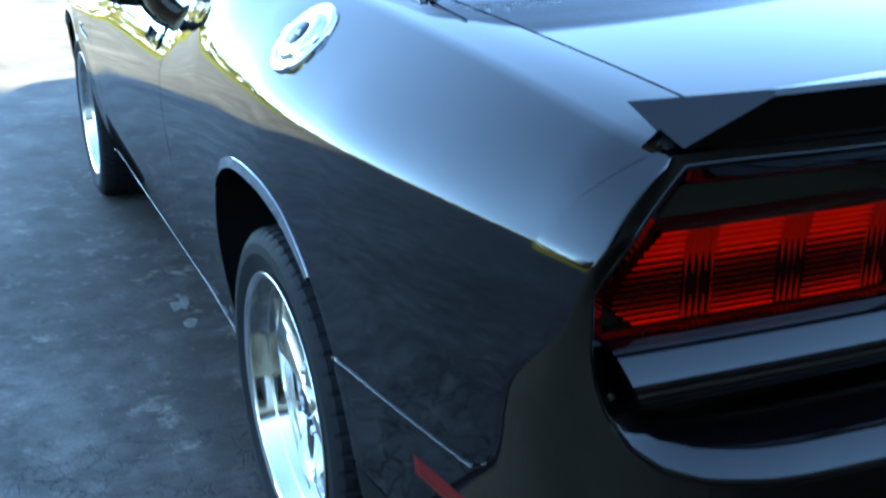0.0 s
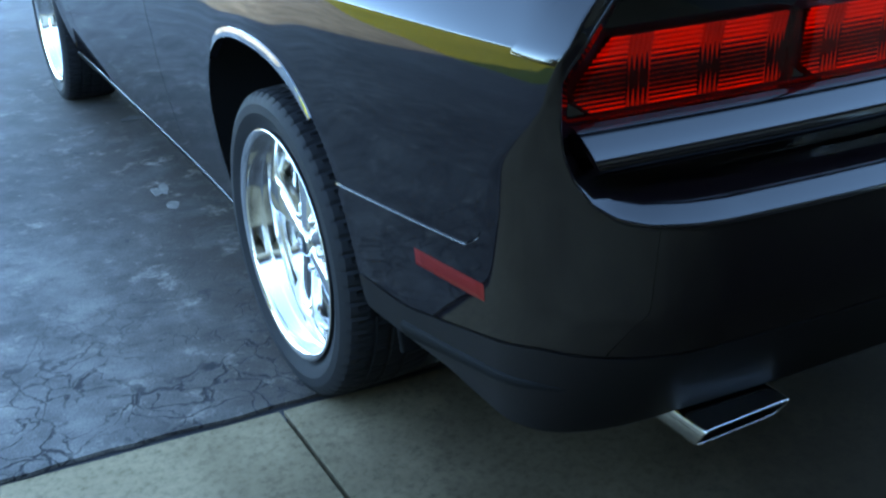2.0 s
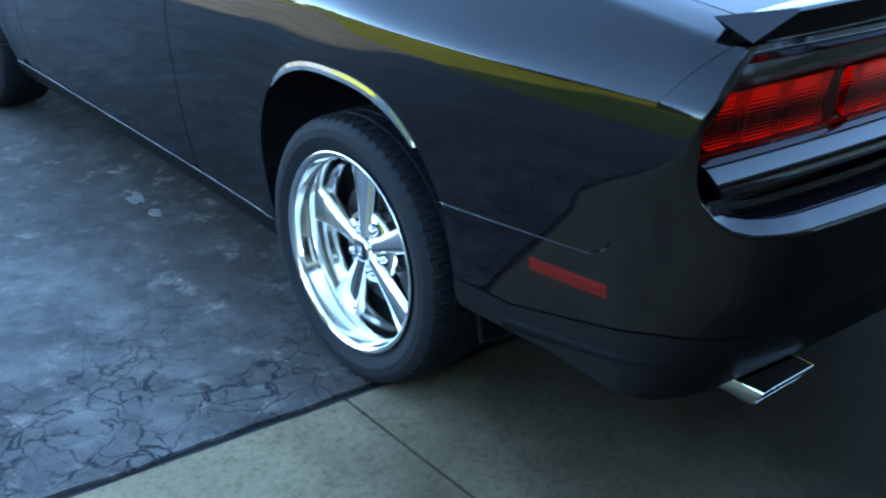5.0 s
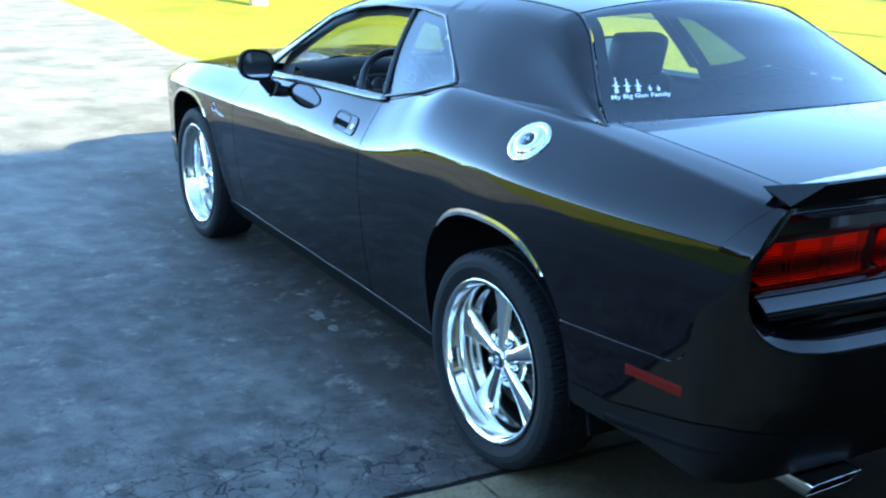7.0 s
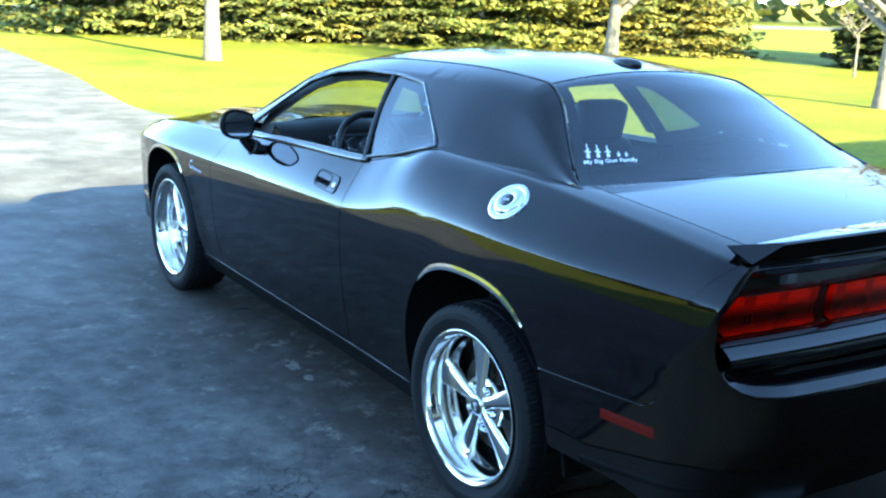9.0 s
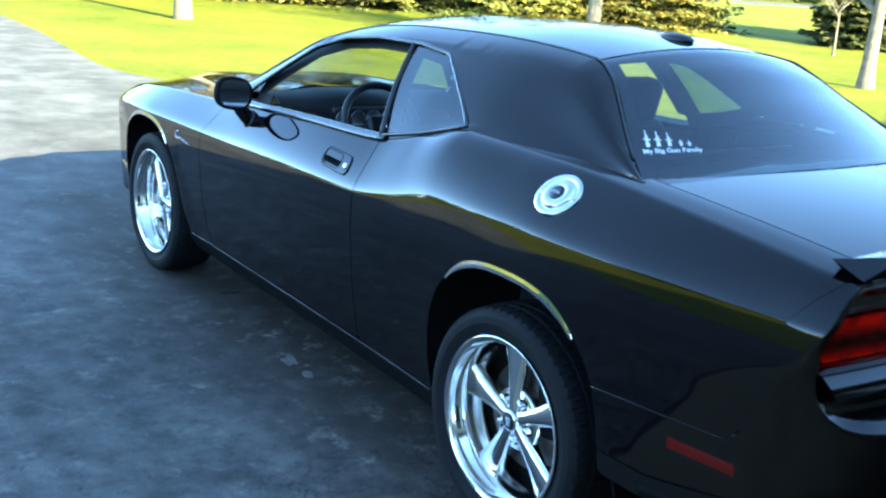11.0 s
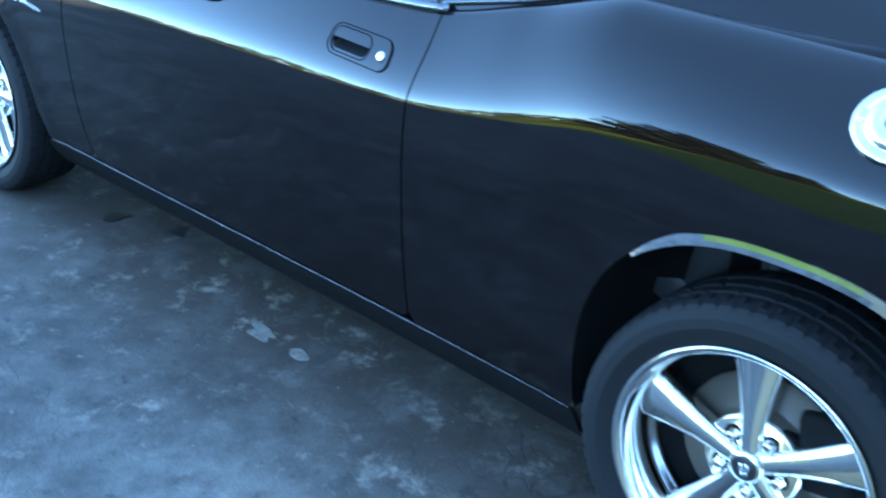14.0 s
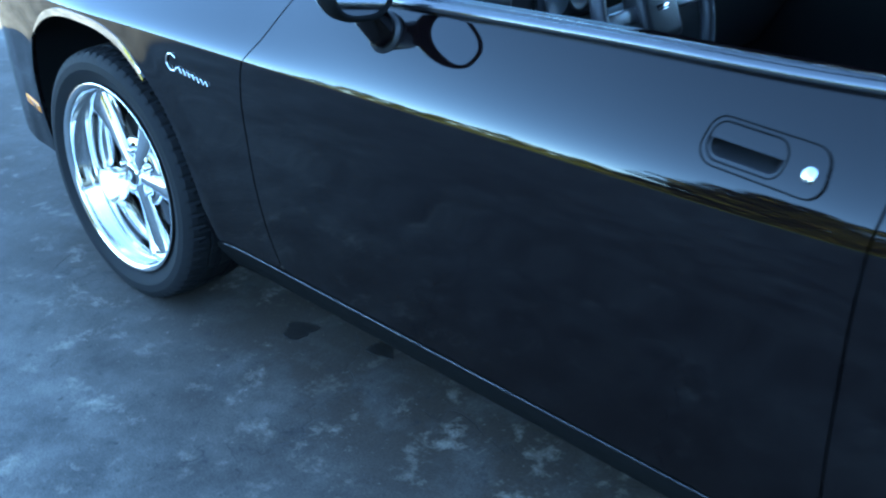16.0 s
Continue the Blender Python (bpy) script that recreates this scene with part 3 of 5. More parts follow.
for s in (1, -1):
    ring = []
    for (a, b), (c, d) in zip(dlo_pts, dlo_pts[1:] + dlo_pts[:1]):
        for i in range(8):
            y, z = a + (c - a) * i / 8, b + (d - b) * i / 8
            ring.append((-s * (on_cab(y, z) + .001), y, z))
    ring.append(ring[0])
    part("window_trim", tube(ring, .008, 8), SATIN_TRIM, car, "dark window surround")
    post = [(-s * (on_cab(y, z) + .001), y, z) for y, z in [(.905 + (z - 1.09) * .47, z) for z in np.linspace(1.085, 1.40, 12)]]
    part("window_post", tube(post, .010, 8), TRIM, car)
    belt = [(-s * (ridge_x(y) - .004), y, ridge_z(y) + .008) for y in np.linspace(.87, 2.03, 40)]
    part("belt_moulding", tube(belt, .0115, 12), BELT, car, "satin belt moulding below the window")
    ditch = [(-s * (rail_x(y) - rail_width(y)), y, rail_z(y) + .001 + crown(y) * (1 - (1 - rail_width(y) / rail_x(y)) ** 2)) for y in np.linspace(-.20, 2.2, 90)]
    part("roof_moulding", tube(ditch, .004, 6), TRIM, car)

across(.20, 1.66, 50, lambda y: rail_x(y) - rail_width(y) - .002, lambda u, y: rail_z(y) + crown(y) * (1 - (u * inset(y)) ** 2), "roof", PAINT, y_of=lambda u, y: (1 - u * u) * (.06 * min(max((y - 1.2) / .46, 0), 1) - .02 * min(max((.5 - y) / .3, 0), 1)))
wind = across(1.665, 2.26, 30, lambda y: rail_x(y) - .012, lambda u, y: rail_z(y) + .09 * (1 - u * u) * (2.4 - y), "windshield", GLASS, y_of=lambda u, y: (1 - u * u) * (.06 + .26 * (y - 1.665) / .6), inward=0)
wind.visible_shadow = False
glass_bow = lambda y: .02 + .10 * min(max((.2 - y) / .48, 0), 1)
rear_win = across(-.285, .198, 30, lambda y: rail_x(y) * inset(y) - .003, lambda u, y: rail_z(y) - .003 + crown(y) * (1 - (u * inset(y)) ** 2), "rear_window", REAR_GLASS, y_of=lambda u, y: -(1 - (u * inset(y)) ** 2) * glass_bow(y), inward=0)
rear_win.visible_shadow = False
rows = []
for i, y in enumerate(np.linspace(-.285, .196, 60)):
    h, r = rail_x(y) * inset(y) - .003, rail_x(y)
    rows.append([(x, y - (1 - (x / r) ** 2) * glass_bow(y), rail_z(y) - .006 + crown(y) * (1 - (x / r) ** 2)) for x in np.linspace(-h, h, 81)])
edge_of = lambda p: min((rail_x(p.y) * inset(p.y) - .003 - abs(p.x)) / .05, (.190 - p.y) / .02, 1.5)
part("glass_border", shell(clip(grid(rows), lambda p: 1 - edge_of(p)), 0), FRIT, rear_win)
fin = bmesh.new()
bmesh.ops.create_uvsphere(fin, u_segments=20, v_segments=10, radius=1)
bmesh.ops.scale(fin, vec=(.045, .075, .022), verts=fin.verts)
bmesh.ops.translate(fin, vec=(0, .33, 1.510), verts=fin.verts)
part("roof_antenna", fin, TRIM, car, "small black roof antenna")

# hood, cowl, front end
hood_z = lambda u, y: ridge_z(y) + .018 + .03 * (1 - abs(u) ** 2.5) + .016 * math.exp(-((abs(u) - .45) / .12) ** 2)
across(2.30, 3.72, 50, lambda y: seam_in(y) - .004, hood_z, "hood", PAINT, y_of=lambda u, y: (1 - u * u) * .10)
across(2.10, 2.40, 8, lambda y: seam_in(y) + .02, lambda u, y: ridge_z(y) - .01, "cowl", TRIM, y_of=lambda u, y: (1 - u * u) * .10)
rows = []
for i in range(24):
    z = .24 + .60 * i / 23
    x0 = side_x(3.74, z)
    nose = 3.93 - .10 * max(0, (.45 - z) / .2) ** 2 - .03 * max(0, (z - .7) / .14)
    line = [bezier((x0, 3.74), (x0 - .06, 3.82), (.72, nose - .03), (.50, nose - .015), t) for t in np.linspace(0, 1, 14)] + [(x, nose - .015 * (x / .5) ** 2) for x in (.4, .25, .1, 0)]
    rows.append([(-x, y, z) for x, y in line])
for s in (1, -1):
    q = grid(rows)
    q = (q[0], [r[::-1] for r in q[1]])
    part("front_bumper", shell(q if s == 1 else mirror(q)), PAINT, car)

# side markers, fuel door, handle
def patch(y0, y1, z0, z1, lift, inset, n=10, slope=0.0):
    rows = []
    for i in range(n + 1):
        y = y0 + (y1 - y0) * i / n
        row = []
        for j in range(5):
            z = z0 + (z1 - z0) * j / 4 + slope * (y - y0)
            edge = 0 if i in (0, n) or j in (0, 4) else lift
            row.append((-(side_x(y, z) + edge - inset), y, z))
        rows.append(row)
    return grid(rows)


for s in (1, -1):
    m = patch(-.850, -.655, .584, .615, .0015, -.0034, slope=-.03)
    part("side_marker", shell(m if s == 1 else mirror(m), 0), REFLECTOR, car, "red rear side marker", smooth=False)
    m = patch(3.37, 3.50, .445, .478, .004, .0005)
    part("side_marker", shell(m if s == 1 else mirror(m), 0), AMBER, car, "amber front side marker", smooth=False)


def on_side(y, z):
    """A frame at a place on the left flank: its third axis points outward."""
    p = Vector((-side_x(y, z), y, z))
    u = (Vector((-side_x(y + .02, z), y + .02, z)) - p).normalized()
    v = Vector((-side_x(y, z + .02), y, z + .02)) - p
    w = v.cross(u).normalized()
    if w.x > 0:
        w = -w
    v = w.cross(-u).normalized()
    if v.z < 0:
        v = -v
    m = Matrix.Identity(4)
    m.col[0][:3], m.col[1][:3], m.col[2][:3], m.col[3][:3] = -u, v, w, p
    return m


fuel_at = on_side(-.110, 1.106)
def disc(profile, n=64):
    rows = [[(r * math.cos(2 * math.pi * k / n), r * math.sin(2 * math.pi * k / n), h) for r, h in profile] for k in range(n + 1)]
    return shell(grid(rows), 0)


fuel = part("fuel_door", disc([(.0745, -.014), (.0745, .003), (.073, .0055), (.066, .0065), (.058, .006), (.056, .0035), (.054, .0035), (.052, .006), (.049, .0110), (.044, .0140), (.036, .0150), (.0265, .0150), (.0255, .0138), (0, .0138)]), CHROME, car, "round chrome fuel filler door")
fuel.matrix_local = fuel_at
part("cap_centre", disc([(.0245, .0135), (.0235, .0155), (0, .0158)], 40), TRIM, fuel, "black centre")
for u, w in ((-.058, .022), (.058, .018)):
    part("hinge", box_bm((.020, w, .007), (u, 0, .0075), .0025, 2), CHROME, fuel)
lettering("lettering", "FUEL", .014, WHITE, fuel, pose(-.0166, -.005, .0162), .0003)

# door handles and locks, laid on the doors' curve
for s, d in zip((1, -1), doors):
    def lay(surface):
        pts, faces = surface
        q = [Vector((-(side_x(HANDLE_Y - p.x, HANDLE_Z + p.y - .035 * p.x) + p.z), HANDLE_Y - p.x, HANDLE_Z + p.y - .035 * p.x)) for p in pts]
        q = (q, [f[::-1] for f in faces])
        return q if s == 1 else mirror(q)

    outline = polygon_distance([(-.099, -.034), (.105, -.036), (.099, .032), (-.085, .032)], .026)
    cup = grip
    flat = lambda n, m, h: grid([[((i / n - .5) * .23, (j / m - .5) * .085, h) for j in range(m + 1)] for i in range(n + 1)])
    bez = part("door_handle", shell(lay(clip(flat(92, 34, .0035), lambda p: min(outline(p.x, p.y), -cup(p.x, p.y)))), .003), PAINT, d, "black recessed door handle")
    pts, faces = flat(92, 34, 0)
    dip = [Vector((p.x, p.y, .002 - .034 * min(max(cup(p.x, p.y) / .016, 0), 1))) for p in pts]
    part("cup", shell(lay(clip((dip, faces), lambda p: cup(p.x, p.y) + .003)), 0), TRIM, bez)
    part("flap", shell(lay(clip(flat(92, 34, .0045), lambda p: min(cup(p.x, p.y) - .0015, p.y - .002))), .010), PAINT, bez)
    pts, faces = grid([[(.078 + r * math.cos(2 * math.pi * k / 24), -.004 + r * math.sin(2 * math.pi * k / 24), h) for r, h in ((.0105, .003), (.0105, .007), (.0085, .009), (0, .009))] for k in range(25)])
    # dark line around bezel and cup, standing in for the shaded gap
    for edge, cx, r in ((outline, .005, .0014), (cup, -.022, .0012)):
        line = []
        for a in np.linspace(0, 2 * math.pi, 97):
            lo, hi = 0.0, .14
            for step in range(22):
                mid = (lo + hi) / 2
                lo, hi = (mid, hi) if edge(cx + mid * math.cos(a), mid * math.sin(a)) > 0 else (lo, mid)
            line.append(Vector((cx + lo * math.cos(a), lo * math.sin(a), .0040)))
        part("gap_line", tube(lay((line, []))[0], r, 6), MATT, bez)
    part("lock", shell(lay((pts, faces)), 0), CHROME, bez, "chrome key lock")

# chrome script on the fender, kept as plain strokes
for s in (1, -1):
    em = thing("fender_emblem", "", "")
    em.parent = car
    em["label"] = "small chrome script emblem"

    def on(u, v):
        y, z = 2.545 - u, .785 + v
        return (-s * (side_x(y, z) + .003), y, z)

    arcs = [on(.022 + .022 * math.cos(a), .014 + .020 * math.sin(a)) for a in np.linspace(.7, 5.9, 16)]
    part("stroke", tube(arcs, .0022, 6), CHROME, em)
    part("stroke", tube([on(.045 + .115 * t, .002 - .012 * t + .007 * math.sin(t * 42) * (1 - .3 * t)) for t in np.linspace(0, 1, 70)], .0014, 6), CHROME, em)

# white sticker on the rear glass: a row of five little outlines over a line of words
def glass_point(x, y):
    y0 = y
    for _ in range(8):
        h = rail_x(y0) - .010
        y0 = y + (1 - (x / h) ** 2) * (.02 + .10 * min(max((.2 - y0) / .48, 0), 1))
    h = rail_x(y0) - .010
    return Vector((x, y, rail_z(y0) - .003 + crown(y0) * (1 - (x / h) ** 2) + .0025))


def on_glass(a, b):
    return glass_point(-.647 + .95 * a + .47 * b, -.190 - .29 * a + .757 * b)


decal = thing("rear_sticker", "", "")
decal.parent = car
decal["label"] = "white vinyl sticker"
words = lettering("lettering", "My Big Gun Family", .03, WHITE, decal, Matrix.Identity(4), 0, True)
wx = [v.co.x for v in words.data.vertices]
k = .195 / (max(wx) - min(wx))
for v in words.data.vertices:
    v.co = on_glass((v.co.x - min(wx)) * k, v.co.y * k * 1.15)
for a, tall in ((.020, .078), (.056, .070), (.092, .062), (.130, .030), (.158, .026)):
    bm = bmesh.new()
    w = .0042 if tall > .05 else .003
    bars = [(0, 0, w * 1.5, .26), (0, .22, w, .40), (0, .55, w * .45, .45), (w * 1.3, .38, w * 1.4, .10), (-w * 1.4, .44, w * 1.2, .08), (w * .9, .62, w * .7, .06)]
    for dx, z0, half, ln in bars:
        rows = [[on_glass(a + dx + s_ * half, .030 + (z0 + ln * t_) * tall) for t_ in (0, .5, 1)] for s_ in (-1, 0, 1)]
        g = grid(rows)
        vs = [bm.verts.new(p) for p in g[0]]
        for f in g[1]:
            bm.faces.new([vs[i] for i in f])
    part("outline", bm, WHITE, decal, smooth=False)
for (y, z, dy, dz) in ((.705, 1.325, .030, .016), (.690, 1.285, .014, .018)):
    rows = [[(-(on_cab(y + a, z + b) - .0055), y + a, z + b) for b in (-dz / 2, dz / 2)] for a in (-dy / 2, 0, dy / 2)]
    part("window_tag", shell(grid(rows), 0), WHITE, car, "small pale window tag", smooth=False)


# ---------------------------------------------------------------- wheels
def tyre_bm():
    prof = [(-.080, .262), (-.098, .266), (-.110, .280), (-.1225, .312), (-.121, .332), (-.114, .347), (-.106, .3565), (-.092, .3610), (-.072, .3630), (-.060, .3636), (-.058, .358), (-.052, .358), (-.050, .364), (-.022, .3645), (-.020, .358), (-.012, .358), (-.010, .3645), (.026, .364), (.028, .358), (.036, .358), (.038, .3635), (.072, .3630), (.106, .3565), (.114, .347), (.121, .332), (.1225, .312), (.098, .266), (.080, .262)]
    n = 320
    rows = []
    for k in range(n + 1):
        a = 2 * math.pi * k / n
        row = []
        for x, r in prof:
            skew = int(round(abs(x) * 60))
            if (k + skew) % 5 == 0 and .352 < r and (abs(x) > .055 or -.05 <= x <= .026 and (k // 5) % 2):
                r -= .005
            row.append((x, r * math.cos(a), r * math.sin(a)))
        rows.append(row)
    bm = shell(grid([r[::-1] for r in rows]), 0)
    for e in bm.edges:
        if len(e.link_faces) == 2 and e.calc_face_angle() > .35:
            e.smooth = False
    return bm


def build_wheel():
    w = thing("wheel", "", "")
    w.parent = car
    part("tyre", tyre_bm(), RUBBER, w, "black low-profile tyre")
    rim = [(-.080, .264), (-.108, .270), (-.1150, .2745), (-.1170, .2735), (-.1165, .268), (-.111, .2615), (-.1095, .2585), (-.104, .2570), (-.072, .2535), (-.069, .2500), (-.066, .2475), (-.030, .2450), (-.012, .2440), (-.004, .236), (.04, .232), (.09, .235)]
    r = part("rim", shell(lathe([p for p in rim], 0, 120), 0), POLISHED, w, "polished deep-dish rim")
    for k in range(5):
        rows = []
        for rad, half, face, deep in ((.028, .023, -.060, .03), (.05, .0235, -.059, .034), (.08, .026, -.056, .040), (.12, .032, -.053, .040), (.16, .039, -.051, .040), (.20, .047, -.050, .038), (.232, .054, -.050, .036), (.246, .058, -.050, .036)):
            sec = [(-1, 1), (-1, .50), (-.95, .36), (-.82, .22), (-.60, .11), (-.32, .03), (0, .0), (.32, .03), (.60, .11), (.82, .22), (.95, .36), (1, .50), (1, 1)]
            rows.append([(face + deep * d, half * u, rad) for u, d in sec])
        bm = shell(grid(rows), 0)
        bmesh.ops.rotate(bm, cent=(0, 0, 0), matrix=Matrix.Rotation(2 * math.pi * k / 5 + .05, 3, "X"), verts=bm.verts)
        part("spoke", bm, POLISHED, w)
    hub = lathe([(.02, .104), (-.028, .103), (-.036, .100), (-.0385, .096), (-.0385, .040), (-.045, .038), (-.062, .0355), (-.066, .033), (-.068, .028)], 0, 64)
    part("hub", shell(hub, 0), POLISHED, w)
    part("hub_cap", shell(lathe([(-.066, .029), (-.069, .025), (-.0702, .012), (-.0705, 0)], 0, 40), 0), TRIM, w, "dark centre cap")
    badge = bmesh.new()
    for sx in (-1, 1):
        box_bm((.002, .007, .016), (-.0708, sx * .006, .003), .001, 1, badge)
        box_bm((.002, .005, .009), (-.0708, sx * .004, -.012), .001, 1, badge)
    part("badge", badge, CHROME, w)
    for k in range(5):
        a = 2 * math.pi * (k + .5) / 5 + .05
        at = (0, -.066 * math.sin(a), .066 * math.cos(a))
        bm = shell(lathe([(-.030, .0135), (-.041, .0135), (-.043, .0115), (-.056, .0105), (-.058, .008), (-.0585, 0)], 0, 6), 0)
        bmesh.ops.translate(bm, vec=at, verts=bm.verts)
        part("lug_nut", bm, CHROME, w)
        bm = shell(lathe([(-.0388, .0195), (-.0392, .0185), (-.0390, .0)], 0, 20), 0)
        bmesh.ops.translate(bm, vec=at, verts=bm.verts)
        part("lug_seat", bm, MATT, w)
    part("brake_disc", shell(lathe([(.0, .172), (-.012, .172), (-.012, .09), (-.03, .085), (-.03, .0)], 0.02, 64), 0), DISC, w)
    part("caliper", box_bm((.06, .11, .17), (.01, -.14, .04), .015), MATT, w)
    part("drum_back", shell(lathe([(.05, .25), (.05, 0)], 0, 40), 0), MATT, w)
    return w


wheel = build_wheel()
wheel.matrix_basis = pose(-.820, 0, HUB, -11)
copy_thing(wheel, pose(-.820, AXLE, HUB, 23))
copy_thing(wheel, pose(.820, 0, HUB, 11, 0, 180))
copy_thing(wheel, pose(.820, AXLE, HUB, 40, 0, 180))

# ---------------------------------------------------------------- mirror, exhaust, underside, cabin inside
for s in (1, -1):
    mir = thing("door_mirror", "", "")
    mir.parent = car
    bm = bmesh.new()
    bmesh.ops.create_uvsphere(bm, u_segments=32, v_segments=20, radius=1)
    for v in bm.verts:
        x, y, z = v.co
        y2 = y * (.075 if y > 0 else .03)
        k = 1 - .35 * max(y, 0)
        v.co = (math.copysign(abs(x) ** .8, x) * .082 * k, y2, math.copysign(abs(z) ** .8, z) * .067 * k)
    bmesh.ops.transform(bm, matrix=pose(-s * 1.000, 1.846, 1.100, -5, s * 8, s * 5), verts=bm.verts)
    part("housing", bm, PAINT, mir, "glossy black mirror housing")
    bm = bmesh.new()
    bmesh.ops.create_circle(bm, cap_ends=True, radius=1, segments=40)
    for v in bm.verts:
        v.co = (math.copysign(abs(v.co.x) ** .75, v.co.x) * .073, 0, math.copysign(abs(v.co.y) ** .75, v.co.y) * .057)
    bmesh.ops.transform(bm, matrix=pose(-s * 1.000, 1.846, 1.100, -5, s * 8, s * 5) @ pose(0, -.0325, 0), verts=bm.verts)
    part("mirror_glass", bm, MIRROR, mir, smooth=False)
    rows = []
    for k in range(41):
        c, q = math.cos(2 * math.pi * k / 40), math.sin(2 * math.pi * k / 40)
        c, q = math.copysign(abs(c) ** .78, c), math.copysign(abs(q) ** .78, q)
        rows.append([(c * w, d, q * h) for w, h, d in ((.083, .068, -.004), (.085, .070, -.020), (.083, .068, -.034), (.079, .064, -.039), (.073, .058, -.034))])
    bm = shell(grid(rows), 0)
    bmesh.ops.transform(bm, matrix=pose(-s * 1.000, 1.846, 1.100, -5, s * 8, s * 5), verts=bm.verts)
    bmesh.ops.recalc_face_normals(bm, faces=bm.faces)
    part("bezel", bm, MATT, mir, "matt black mirror surround")
    part("arm", tube([(-s * .882, 1.855, .972), (-s * .918, 1.857, .994), (-s * .945, 1.860, 1.026), (-s * .970, 1.865, 1.08)], .032, 16, taper=[1.1, 1, .95, .95]), PAINT, mir)
    part("foot", tube([(-s * (side_x(1.855, .985) - .004), 1.855, .985), (-s * (side_x(1.855, .985) + .007), 1.855, .989)], .040, 24), TRIM, mir)

def exhaust(s):
    """A wide tip, flatter on top, its rear cut leaning back under the upper edge."""
    bm = bmesh.new()
    rings = []
    for y, k, cut in ((-.80, .96, 0), (-.93, 1, 0), (-1.047, 1, 1), (-1.050, .975, 1), (-1.047, .90, 1), (-.97, .86, 1)):
        ring = []
        for i in range(40):
            a = 2 * math.pi * i / 40
            c, q = math.cos(a), math.sin(a)
            zn = math.copysign(abs(q) ** .30, q)
            x = math.copysign(abs(c) ** .25, c) * (.096 - (1 - k) * .035)
            ring.append(bm.verts.new((-s * .518 + x, y - cut * .015 * zn, .335 + zn * .026 * k)))
        rings.append(ring)
    for a, b in zip(rings, rings[1:]):
        for i in range(40):
            bm.faces.new((a[i], a[(i + 1) % 40], b[(i + 1) % 40], b[i]))
    bm.faces.new(rings[-1])
    bmesh.ops.recalc_face_normals(bm, faces=bm.faces)
    for f in bm.faces[-41:]:
        f.material_index = 1
    return part("exhaust_tip", bm, [CHROME, MATT], car, "rectangular chrome exhaust tip")


exhaust(1), exhaust(-1)
under = bmesh.new()
box_bm((1.10, 3.9, .08), (0, 1.35, .25), .02, 1, under)
box_bm((1.62, 1.75, .06), (0, 1.45, .24), .02, 1, under)
box_bm((1.5, .5, .22), (0, -.72, .50), .03, 1, under)
part("underbody", under, MATT, car)
for sx in (1, -1):
    part("splash_guard", box_bm((.13, .014, .13), (-sx * .80, -.440, .345), .006, 2, turn=pose(0, 0, 0, -14)), MATT, car)
part("cabin_floor", box_bm((1.56, 2.4, .05), (0, 1.2, .33), .01, 1), INTERIOR, car)
part("rear_bulkhead", box_bm((1.44, .05, .70), (0, .10, .72), .01, 1), INTERIOR, car)
part("parcel_shelf", box_bm((1.36, .62, .03), (0, -.02, 1.10), .012, 2), INTERIOR, car)
part("firewall", box_bm((1.5, .05, .62), (0, 2.3, .62), .01, 1), INTERIOR, car)
for s in (1, -1):
    rows = [[(-s * (.80 - .03 * math.sin(z * 9)), y, z) for z in np.linspace(.35, 1.045, 14)] for y in np.linspace(.9, 2.2, 20)]
    part("door_panel", shell(grid(rows if s == -1 else [r[::-1] for r in rows]), .02), INTERIOR, car)

dash = thing("dashboard", "", "")
dash.parent = car
rows = []
sec = [(2.30, 1.015), (2.15, 1.062), (1.98, 1.075), (1.88, 1.062), (1.845, 1.03), (1.84, .97), (1.84, .87), (1.87, .74), (1.95, .60)]
for x in np.linspace(-.76, .76, 40):
    hood = .035 * math.exp(-((x + .37) / .17) ** 4)
    rows.append([(x, y - hood * (1.2 if z > .9 else 0), z + (hood * .6 if z > 1.0 else 0)) for y, z in sec])
part("dash_top", shell(grid(rows), 0), INTERIOR, dash)
part("instrument_panel", box_bm((.34, .03, .11), (-.37, 1.795, .985), .02, 3), DASH, dash, "dark instrument cluster")
for i, x in enumerate((-.49, -.41, -.33, -.25)):
    g = part("gauge", shell(grid([[(x + r * math.cos(2 * math.pi * k / 28), 1.779 - h, .988 + r * math.sin(2 * math.pi * k / 28)) for r, h in ((.038, 0), (.038, .006), (.034, .004), (0, .003))] for k in range(29)]), 0), CAST, dash)
part("radio_console", box_bm((.24, .05, .30), (0, 1.80, .86), .02, 2, turn=pose(0, 0, 0, -12)), TRIM, dash)
part("vent", box_bm((.09, .02, .055), (-.66, 1.80, .99), .012, 2), TRIM, dash)

wheel_st = thing("steering_wheel", "", "")
wheel_st.parent = car
sm = pose(-.405, 1.59, .985, 68, 0, 0)
ring = [(.185 * math.cos(2 * math.pi * k / 48), .185 * math.sin(2 * math.pi * k / 48), 0) for k in range(49)]
bm = tube(ring, .0165, 10, cap=False)
bmesh.ops.transform(bm, matrix=sm, verts=bm.verts)
part("rim", bm, LEATHER, wheel_st)
bm = box_bm((.13, .12, .055), (0, -.01, -.01), .022, 3)
bmesh.ops.transform(bm, matrix=sm, verts=bm.verts)
part("hub", bm, TRIM, wheel_st)
